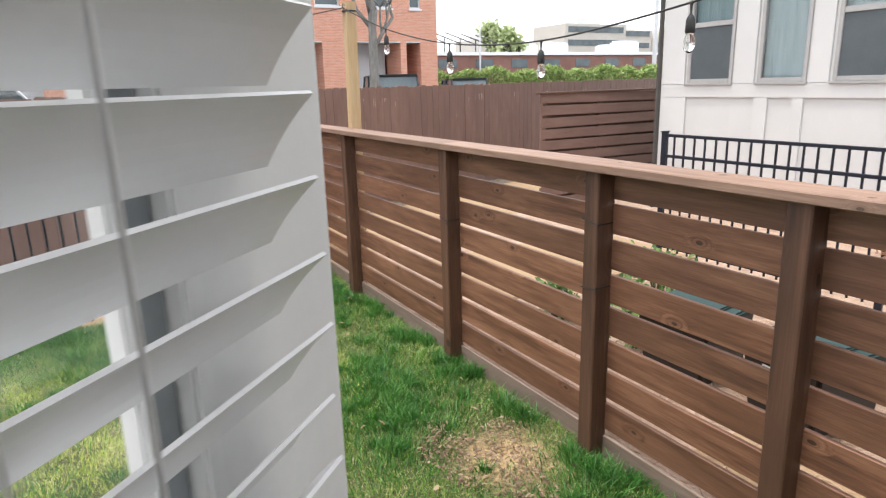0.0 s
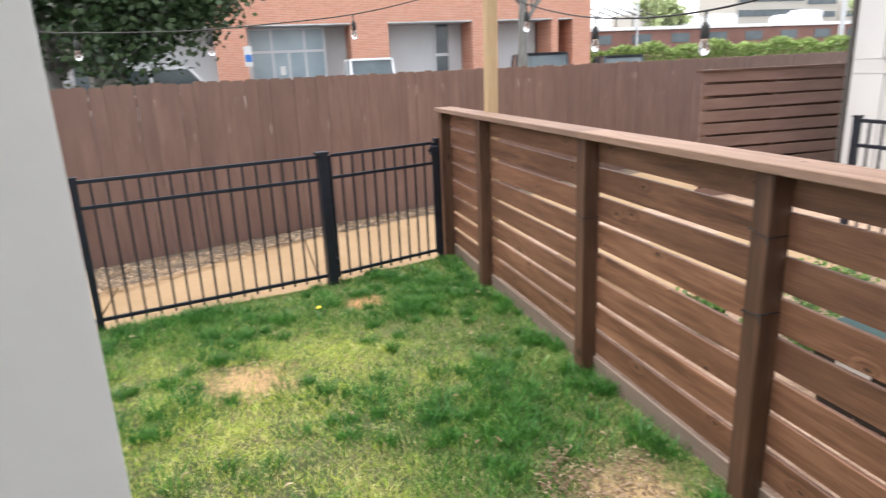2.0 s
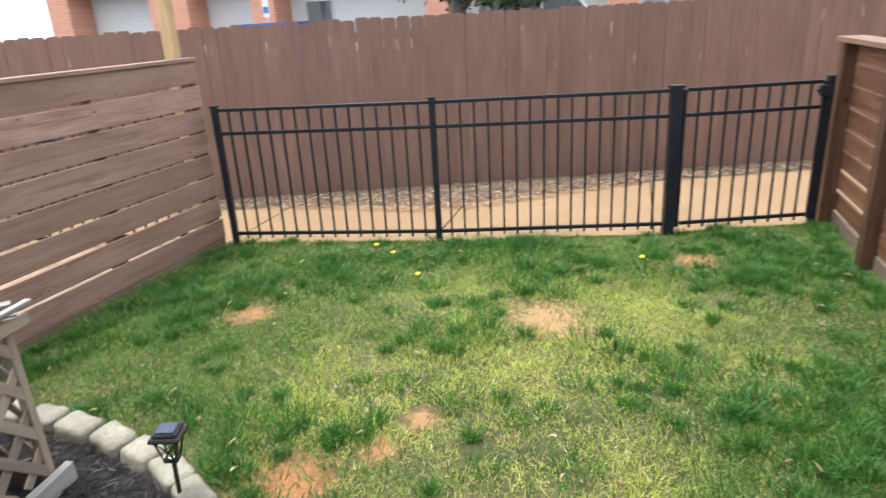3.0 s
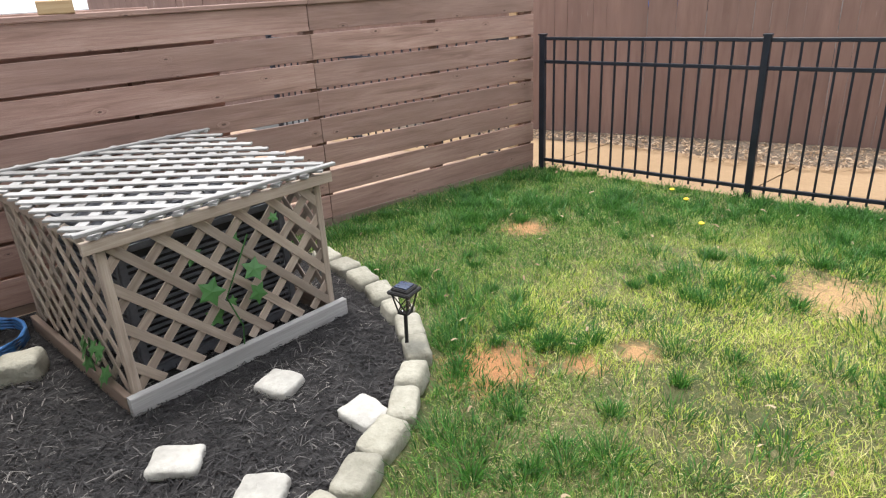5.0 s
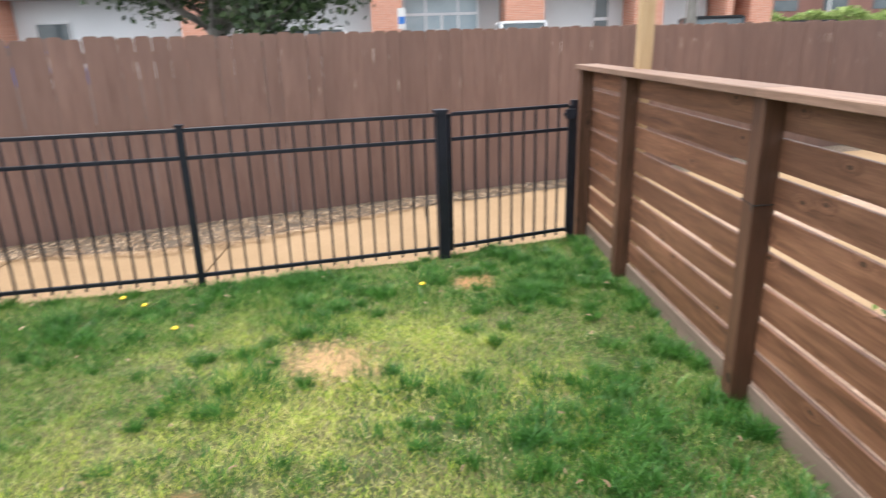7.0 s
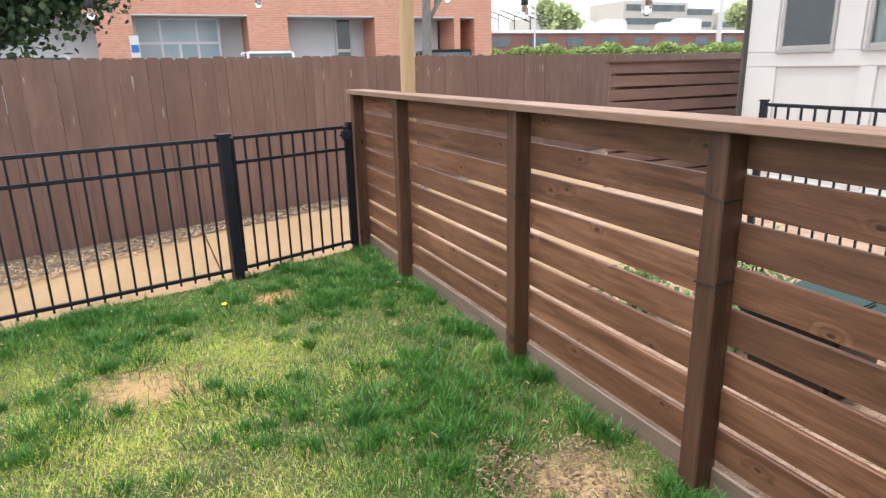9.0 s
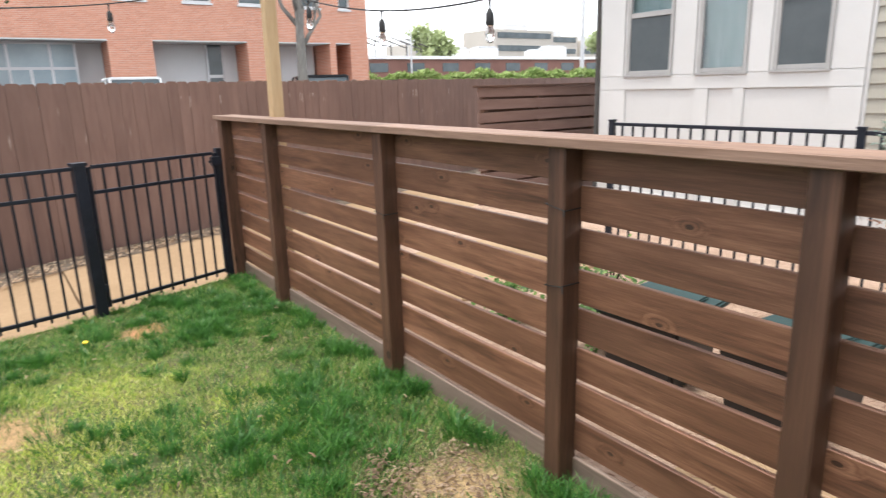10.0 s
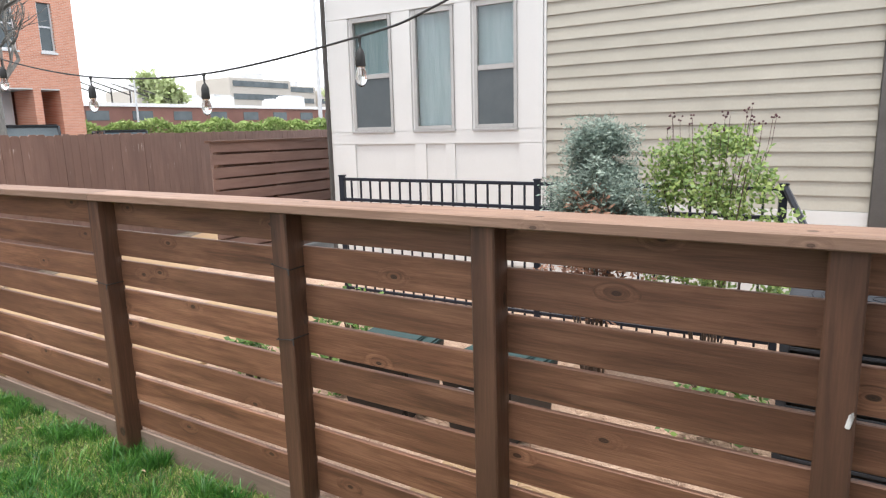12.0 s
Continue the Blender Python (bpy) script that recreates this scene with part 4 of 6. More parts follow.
# dandelions
M_DAND = plain("dandelion_yellow", (0.8, 0.55, 0.02), (0.9, 0.66, 0.05), 30, 0.7)
dand = thing("dandelion", "yellow dandelion flower in the grass", "flower", "dandelions in the lawn", m=Matrix.Translation((-2.05, 4.75, 0)))
part("stem", tube(bmesh.new(), [(0, 0, 0), (0.004, 0, 0.06)], 0.002, 5), M_GRASS, dand)
part("flower", lathe(bmesh.new(), [(0.004, 0.058), (0.017, 0.066), (0.02, 0.072), (0.012, 0.078), (0.001, 0.08)], 10), M_DAND, dand)
for x, y in ((-2.25, 4.9), (-1.72, 4.35), (-0.2, 4.9)):
    copy_thing(dand, Matrix.Translation((x, y, 0)))

# garden hose by the fence
M_HOSE = plain("blue_hose", (0.04, 0.14, 0.36), (0.07, 0.2, 0.46), 12, 0.4)
bm = bmesh.new()
tube(bm, [(0.20 * math.cos(k * 0.42) * (1 + 0.06 * math.sin(k * 1.7)), 0.16 * math.sin(k * 0.42), 0.012 + 0.0012 * k) for k in range(60)], 0.010, 6)
solo("garden_hose", bm, M_HOSE, "coiled blue garden hose on the mulch", "hose", smooth=True, m=Matrix.Translation((-3.55, 0.60, 0.012)))

# ---- next yard ----
sheet("next_yard", [(1.30, -2.0), (6.4, -2.0), (6.4, 7.9), (4.2, y_iron(4.2)), (1.30, y_iron(1.3))], 0.0, M_STRAW, "tan pine straw and bark ground of the next yard", "ground")
pad = thing("patio_pad", "pale concrete patio pad in the next yard", "patio", kind="structure")
for a, c in ((2.2, 3.4), (3.41, 4.6)):
    part("slab", boxes(((a, 4.1, -0.05), (c, 5.6, 0.02)), bevel=0.006), M_CONC, pad)
for a, c in ((-0.6, 0.55), (0.56, 1.7)):
    part("slab", boxes(((1.62, a, -0.05), (2.05, c, 0.018)), bevel=0.006), M_CONC, pad)
chips("pine_straw", 9000, lambda x, y: True, (1.36, 4.2, -0.3, 4.2), 0.008, (0.012, 0.04), chips_material("pine_straw_bits", [(0.2, (0.16, 0.09, 0.06)), (0.5, (0.40, 0.27, 0.19)), (0.8, (0.60, 0.45, 0.34))]), "pine straw and bark strewn over the next yard", "straw", 15, (0.04, 0.12), 0.15)
sheet("far_yard", [(-3.86, -2.0), (-9, -2.0), (-9, 4.0), (-7.2, 4.25), (-3.86, 4.88)], 0.0, M_STRAW, "tan straw-covered ground beyond the privacy fence", "ground")

metal3 = thing("metal_fence", "black metal picket fence of the next yard", "fence", "metal picket fences")
P3 = [(4.02, 4.07), (4.04, 2.07), (4.10, 0.35)]
for p in P3:
    metal_post(metal3, p, 0.15)
metal_run(metal3, P3[0], P3[1], 17, 0.15)
metal_run(metal3, P3[1], P3[2], 14, 0.15)
bm = bmesh.new()
tube(bm, [(4.10, 0.34, 1.31), (3.78, 0.22, 1.15), (3.60, 0.16, 1.06)], 0.022, 6)
tube(bm, [(3.60, 0.16, 1.07), (3.60, 0.16, -0.02)], 0.02, 6)
part("handrail", bm, M_IRON, metal3)

side_panel = thing("slat_screen", "brown horizontal slat fence panel beside the white house", "fence")
for k in range(10):
    part("board", plank(2.5, 0.02, 0.138, 0.003), M_TALL, side_panel, m=Matrix.Translation((6.33, 7.30, 0.05 + 0.168 * k)) @ Matrix.Rotation(radians(random.uniform(-0.5, 0.5)), 4, "Y"))
part("top_rail", plank(2.56, 0.09, 0.03, 0.003), M_POST, side_panel, m=Matrix.Translation((6.31, 7.30, 1.645)))
# added rear boards in darker wood, standing in for the shade in the gaps
for k in range(9):
    part("board", plank(2.28, 0.02, 0.118, 0.003), M_POST, side_panel, m=Matrix.Translation((6.36, 7.42, 0.134 + 0.168 * k)))
for x in (5.24, 6.28, 7.5):
    part("post", plank(1.66, 0.09, 0.09, 0.004), M_POST, side_panel, m=Matrix.Translation((x, 7.36, 0.81)) @ UP)


def house_next():
    """White panelled bay and lap-sided wall of the neighbouring house."""
    ob = thing("house", "two-storey house with a white panelled bay and greige lap siding", "house")
    top = 6.6
    W = [(5.87, 5.19), (4.845, 4.24), (3.95, 3.375)]
    z0, z1 = 1.735, 3.215
    cols = [6.29, 5.87, 5.19, 4.845, 4.24, 3.95, 3.375, 3.045]
    for i, (a, c) in enumerate(zip(cols, cols[1:])):
        if i % 2 == 0:
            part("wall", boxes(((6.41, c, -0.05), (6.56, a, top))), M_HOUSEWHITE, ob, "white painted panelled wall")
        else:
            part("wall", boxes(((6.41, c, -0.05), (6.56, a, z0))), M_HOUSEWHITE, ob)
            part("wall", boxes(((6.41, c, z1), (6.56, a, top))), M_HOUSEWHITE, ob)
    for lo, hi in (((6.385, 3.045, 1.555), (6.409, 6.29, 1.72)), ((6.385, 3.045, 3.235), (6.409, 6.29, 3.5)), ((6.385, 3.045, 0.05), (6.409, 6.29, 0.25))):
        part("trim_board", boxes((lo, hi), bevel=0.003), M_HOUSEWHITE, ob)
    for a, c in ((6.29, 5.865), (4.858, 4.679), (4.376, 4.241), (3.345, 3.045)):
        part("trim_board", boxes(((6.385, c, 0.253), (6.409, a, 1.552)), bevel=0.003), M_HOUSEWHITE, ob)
    for a, c in ((6.29, 5.905), (5.155, 4.88), (4.205, 3.985), (3.34, 3.045)):
        part("trim_board", boxes(((6.385, c, 1.723), (6.409, a, 3.232)), bevel=0.003), M_HOUSEWHITE, ob)
    part("corner_pipe", boxes(((6.34, 6.295, 0.0), (6.40, 6.345, top)), bevel=0.01), M_GREYDARK, ob, "dark downpipe at the corner")
    M_SCREEN = plain("insect_screen", (0.06, 0.075, 0.082), (0.085, 0.10, 0.108), 3, 0.5, 0, 0.1, 200)
    # drape colour that also carries the teal-white reflection of the panes
    M_DRAPE_REFLECTION = plain("teal_drape_and_reflection", (0.30, 0.42, 0.44), (0.50, 0.60, 0.61), 3, 0.8, 0, 0.5, 30, 0.02, 0, (1, 9, 0.6))
    for i, (a, c) in enumerate(W):
        win = part("window", boxes(((6.392, c, z0), (6.43, c + 0.045, z1)), ((6.392, a - 0.045, z0), (6.43, a, z1)), ((6.392, c + 0.046, z0), (6.43, a - 0.046, z0 + 0.05)), ((6.392, c + 0.046, z1 - 0.05), (6.43, a - 0.046, z1)), bevel=0.003), M_FRAME, ob, "tall window with a taupe frame")
        part("sill", boxes(((6.365, c - 0.02, z0 - 0.03), (6.42, a + 0.02, z0 - 0.003)), bevel=0.004), M_FRAME, win)
        if i != 1:
            part("sash_bar", boxes(((6.398, c + 0.046, 2.425), (6.43, a - 0.046, 2.485)), bevel=0.003), M_FRAME, win)
            part("screen", boxes(((6.412, c + 0.046, z0 + 0.051), (6.416, a - 0.046, 2.424))), M_SCREEN, win, "dark insect screen")
        part("pane", boxes(((6.420, c + 0.046, (z0 if i == 1 else 2.435) + 0.051), (6.426, a - 0.046, z1 - 0.051))), M_GLASS, win)
        part("drape", boxes(((6.50, c + 0.01, z0 + 0.01), (6.52, a - 0.01, z1 - 0.01))), M_DRAPE_REFLECTION, win, "pale teal backing behind the glass, for drape and painted reflection")
    # lap siding
    lap = finish(prism(bmesh.new(), [(0.0, 0.0), (0.027, 0.0), (0.009, 0.148), (0.0, 0.148)], -0.185, 3.04, "y", Matrix.Scale(-1, 4, (1, 0, 0))), "siding_board")
    part("backing_wall", boxes(((6.44, -0.5, -0.05), (6.56, 3.04, top))), M_SIDING, ob)
    for k in range(41):
        part("siding_board", lap, M_SIDING, ob, m=Matrix.Translation((6.438, 0, 0.885 + 0.1385 * k)))
    part("corner_board", boxes(((6.40, 3.01, 0.885), (6.416, 3.04, top)), bevel=0.003), M_HOUSEWHITE, ob)
    part("skirt", boxes(((6.40, -0.185, -0.05), (6.437, 3.039, 0.88)), bevel=0.004), M_HOUSEWHITE, ob, "white painted skirt below the siding")
    part("corner_trim", boxes(((6.35, -0.49, -0.05), (6.55, -0.19, top)), bevel=0.006), M_GREYDARK, ob, "dark grey corner trim")
    part("side_wall", boxes(((6.57, 6.15, -0.05), (14.0, 6.29, top)), ((6.57, -0.6, -0.05), (14.0, -0.46, top)), ((13.86, -0.45, -0.05), (14.0, 6.04, top))), M_HOUSEWHITE, ob)
    part("roof", prism(bmesh.new(), [(-0.95, top), (6.55, top), (2.8, top + 2.6)], 6.05, 14.3, "x"), M_GREYDARK, ob, "dark shingled roof")
    return ob


house_next()


# ---- shrubs ----
def shrub(name, label, category, at, size, leaves, material, leaf, twig_mat, seed, blob=0.75, flowers=None):
    """Woody stems and a crown of many small leaves gathered in clumps."""
    rng = random.Random(seed)

    def near(sd):
        return max(-1.5, min(1.5, rng.gauss(0, 1))) * sd

    def spot():
        up = rng.uniform(0, 1)
        wide = (1.05 - 0.75 * up ** 2.2) * (0.75 + 0.25 * min(1, up * 4))
        return Vector((near(0.62) * size[0] * wide, near(0.62) * size[1] * wide, size[2] * (blob * 0.4 + (0.96 - blob * 0.4) * up))), rng.uniform(0.03, 0.085)

    ob = thing(name, label, category, m=Matrix.Translation(at))
    stems = bmesh.new()
    tips = []
    for k in range(9):
        a, out = rng.uniform(0, math.tau), rng.uniform(0.3, 0.95)
        t = Vector((math.cos(a) * size[0] * out * 0.8, math.sin(a) * size[1] * out * 0.8, size[2] * rng.uniform(0.55, 0.97)))
        tube(stems, [(math.cos(a) * 0.03, math.sin(a) * 0.03, -0.03), t * 0.5 + Vector((0, 0, size[2] * 0.06)), t], 0.010, 5, 0.003)
        tips.append(t)
    part("stems", stems, twig_mat, ob)
    vs, fs = [], []
    clumps = [spot() for _ in range(56)] + [(t, 0.06) for t in tips]
    for i in range(leaves):
        c, r = rng.choice(clumps)
        p = c + Vector((near(r), near(r), near(r * 0.9)))
        d = Vector((rng.gauss(0, 1), rng.gauss(0, 1), rng.gauss(0.5, 0.8))).normalized()
        u = d.orthogonal().normalized() * leaf[1] * rng.uniform(0.6, 1.2)
        l = d * leaf[0] * rng.uniform(0.6, 1.3)
        k = len(vs)
        vs += [p, p + l * 0.5 + u, p + l, p + l * 0.5 - u]
        fs.append((k, k + 1, k + 2, k + 3))
    me = bpy.data.meshes.new("leaves")
    me.from_pydata([tuple(v) for v in vs], [], fs)
    part("leaves", me, material, ob)
    if flowers:
        bm = bmesh.new()
        for _ in range(17):
            p = Vector((rng.uniform(-0.7, 0.7) * size[0], rng.uniform(-0.75, 0.75) * size[1], size[2] * rng.uniform(0.98, 1.06)))
            tube(bm, [Vector((p.x * 0.6, p.y * 0.7, p.z - 0.42)), p - Vector((p.x * 0.1, p.y * 0.05, 0.15)), p], 0.0014, 4)
            for _ in range(3):
                bmesh.ops.create_icosphere(bm, subdivisions=1, radius=0.007, matrix=Matrix.Translation(p + Vector((rng.uniform(-0.02, 0.02), rng.uniform(-0.02, 0.02), rng.uniform(-0.01, 0.02)))))
        part("seed_spray", bm, flowers, ob, "dark reddish seed heads")
    return ob


M_TWIG = plain("brown_twigs", (0.06, 0.04, 0.03), (0.13, 0.09, 0.065), 12, 0.85)
M_JUNIPER = leafy("blue_green_needles", [(0.2, (0.055, 0.09, 0.072)), (0.5, (0.17, 0.23, 0.19)), (0.8, (0.38, 0.45, 0.38))], 0.6, 5)
M_RUST = leafy("rusty_needles", [(0.2, (0.16, 0.07, 0.04)), (0.8, (0.42, 0.24, 0.16))], 0.7, 5)
M_BUSH = leafy("fresh_green_leaves", [(0.2, (0.08, 0.15, 0.035)), (0.5, (0.17, 0.26, 0.065)), (0.8, (0.36, 0.43, 0.14))], 0.5, 4)
M_SEED = plain("dark_seed_heads", (0.05, 0.02, 0.025), (0.10, 0.04, 0.045), 20, 0.8)
shrub("juniper", "rounded blue-green juniper shrub with rusty lower twigs", "shrub", (3.22, 1.285, 0), (0.25, 0.28, 1.76), 30000, M_JUNIPER, (0.036, 0.0055), M_TWIG, 3, 1.35)
shrub("dry_shrub", "small rusty brown dried shrub under the juniper", "shrub", (3.10, 1.285, 0), (0.18, 0.29, 1.36), 2600, M_RUST, (0.05, 0.008), M_TWIG, 8, 1.2)
shrub("flowering_bush", "airy light green bush with dark seed heads", "shrub", (3.5, 0.68, 0), (0.27, 0.46, 1.72), 6800, M_BUSH, (0.034, 0.012), M_TWIG, 5, 1.0, M_SEED)
M_GCOVER = leafy("ground_cover_leaves", [(0.2, (0.03, 0.08, 0.015)), (0.5, (0.08, 0.17, 0.03)), (0.8, (0.2, 0.3, 0.07))], 0.5, 5)
for x, y, s in ((2.3, 3.5, 0.22), (2.7, 3.1, 0.26), (3.4, 3.5, 0.3), (2.5, 2.75, 0.2), (3.0, 0.45, 0.3)):
    shrub("low_plant", "low green leafy plant in the straw", "plant", (x, y, 0), (s, s, s * 1.3), 420, M_GCOVER, (0.05, 0.018), M_TWIG, int(x * 100), 0.4)

heat_pump("heat_pump", "black louvred heat pump in the next yard", Matrix.Translation((2.75, -0.19, 0.0)), 0.75, 0.75, 0.93, M_PUMP_BLACK)
M_TEAL = plain("dark_teal_plastic", (0.012, 0.035, 0.035), (0.02, 0.05, 0.048), 5, 0.7)
M_BLACKPL = plain("black_plastic", (0.012, 0.012, 0.013), (0.025, 0.025, 0.027), 8, 0.5)
M_LABEL = plain("white_label", (0.7, 0.7, 0.68), (0.78, 0.78, 0.76), 8, 0.5)
M_RED = plain("red_print", (0.45, 0.06, 0.04), (0.5, 0.08, 0.05), 8, 0.5)


def storage_tub(at, turn):
    ob = thing("storage_tub", "dark teal lidded plastic tub with a white label", "storage box", "tubs in the next yard", m=Matrix.Translation(at) @ Matrix.Rotation(radians(turn), 4, "Z"))
    bm = bmesh.new()
    lo = [bm.verts.new((x * 0.24, y * 0.20, 0)) for x, y in ((-1, -1), (1, -1), (1, 1), (-1, 1))]
    hi = [bm.verts.new((x * 0.28, y * 0.24, 0.42)) for x, y in ((-1, -1), (1, -1), (1, 1), (-1, 1))]
    bm.faces.new(lo[::-1]), bm.faces.new(hi)
    for k in range(4):
        bm.faces.new((lo[k], lo[(k + 1) % 4], hi[(k + 1) % 4], hi[k]))
    bmesh.ops.bevel(bm, geom=bm.edges[:], offset=0.02, segments=2, affect="EDGES")
    part("tub", bm, M_BLACKPL, ob, "black tub body")
    part("lid", boxes(((-0.30, -0.26, 0.40), (0.30, 0.26, 0.445)), ((-0.22, -0.18, 0.445), (0.22, 0.18, 0.465)), bevel=0.012), M_TEAL, ob, "dark teal lid")
    part("label", boxes(((-0.282, -0.09, 0.22), (-0.276, 0.09, 0.33))), M_LABEL, ob, "white label")
    return ob


storage_tub((2.45, 2.35, 0.0), 8)
storage_tub((2.5, 1.62, 0.0), -6)


# ---- string lights ----
def string_lights(name, pts, bulbs, label):
    """A cable with short drops, black sockets and clear bulbs."""
    ob = thing(name, label, "string lights", "string lights")
    bm = bmesh.new()
    path_pts = []
    for i in range(len(pts) - 1):
        p0, p1, p2, p3 = (Vector(pts[max(0, min(len(pts) - 1, i + j))]) for j in (-1, 0, 1, 2))
        for k in range(8):
            t = k / 8
            path_pts.append(0.5 * ((2 * p1) + (p2 - p0) * t + (2 * p0 - 5 * p1 + 4 * p2 - p3) * t * t + (3 * p1 - p0 - 3 * p2 + p3) * t ** 3))
    path_pts.append(Vector(pts[-1]))
    tube(bm, path_pts, 0.0042, 6)
    part("cable", bm, M_RUBBER, ob, "black cable")
    socket = bmesh.new()
    lathe(socket, [(0.003, 0.006), (0.008, -0.004), (0.005, -0.012), (0.004, -0.04), (0.012, -0.05), (0.017, -0.062), (0.019, -0.105), (0.016, -0.11)], 12)
    socket = finish(socket, "socket", True)
    shell = bmesh.new()
    lathe(shell, [(0.013, -0.106), (0.015, -0.116), (0.021, -0.134), (0.0225, -0.148), (0.019, -0.167), (0.010, -0.179), (0.002, -0.183)], 14)
    shell = finish(shell, "bulb", True)
    wire = bmesh.new()
    tube(wire, [(-0.006, 0, -0.112), (-0.009, 0, -0.15), (0, 0.004, -0.166), (0.009, 0, -0.15), (0.006, 0, -0.112)], 0.0012, 4)
    wire = finish(wire, "filament")
    for b in bulbs:
        near = min(path_pts, key=lambda q: abs(q.y - b) if abs(pts[0][1] - pts[-1][1]) > 2 else abs(q.x - b))
        m = Matrix.Translation(near)
        part("socket", socket, M_RUBBER, ob, m=m)
        g = part("bulb", shell, M_BULB, ob, "clear glass bulb", m=m)
        g.visible_shadow = False
        part("filament", wire, M_FRAME, g)
    return ob


string_lights("string_lights", [(1.31, 5.12, 2.45), (1.3, 4.28, 2.215), (1.3, 3.37, 2.057), (1.3, 2.47, 2.013), (1.3, 1.57, 2.09), (1.3, 1.19, 2.17), (1.28, 0.3, 2.45), (1.25, -0.32, 2.72)], (4.24, 3.385, 2.48, 1.595, 0.6), "black string lights with clear bulbs hung above the fence")
string_lights("string_lights", [(1.31, 5.11, 2.45), (0.99, 5.11, 2.38), (0.35, 5.11, 2.25), (-0.26, 5.11, 2.19), (-1.09, 5.11, 2.15), (-2.2, 5.08, 2.21), (-3.80, 4.90, 2.55)], (0.24, -0.70, -1.64, -2.6), "black string lights with clear bulbs across the yard's end")


# ---- beyond the fence ----
def brick_material():
    m, nt, b = nodes("red_brick")
    br = nt.nodes.new("ShaderNodeTexBrick")
    tc, mp = nt.nodes.new("ShaderNodeTexCoord"), nt.nodes.new("ShaderNodeMapping")
    mp.inputs["Rotation"].default_value = (radians(90), 0, 0)
    nt.links.new(tc.outputs["Object"], mp.inputs[0])
    nt.links.new(mp.outputs[0], br.inputs["Vector"])
    br.inputs["Scale"].default_value = 1.0
    br.inputs["Brick Width"].default_value, br.inputs["Row Height"].default_value, br.inputs["Mortar Size"].default_value = 0.22, 0.075, 0.008
    br.inputs["Color1"].default_value, br.inputs["Color2"].default_value, br.inputs["Mortar"].default_value = (0.52, 0.215, 0.135, 1), (0.64, 0.295, 0.195, 1), (0.60, 0.46, 0.38, 1)
    n = noise_node(nt, tc.outputs["Object"], 0.6, 4)
    c = mixc(nt, ramp(nt, n, [(0.35, (0, 0, 0)), (0.75, (0.5,) * 3)]), br.outputs["Color"], (0.58, 0.28, 0.19))
    nt.links.new(c, b.inputs["Base Color"])
    b.inputs["Roughness"].default_value = 0.9
    bump(nt, b, br.outputs["Fac"], 0.3, -0.006)
    return m


M_BRICK = brick_material()
M_PALE = plain("pale_grey_render", (0.64, 0.66, 0.67), (0.72, 0.74, 0.75), 0.6, 0.8)
M_DARKGLASS = plain("dark_glazing", (0.05, 0.07, 0.08), (0.12, 0.15, 0.16), 0.6, 0.08, 0, 0.02)
# the sky's reflection is put into the base colour of these panes
M_SHOPGLASS = plain("glazing_painted_sky_reflection", (0.24, 0.32, 0.36), (0.42, 0.50, 0.53), 0.5, 0.06, 0, 0.02)
M_ALU = plain("silver_aluminium", (0.55, 0.56, 0.57), (0.65, 0.66, 0.67), 2, 0.4, 0.3)
sheet("parking_lot", [(-60, 13), (60, 13), (60, 46), (-60, 46)], 0.3, M_ASPHALT, "worn asphalt parking lot beyond the fence", "parking lot", 0.38)


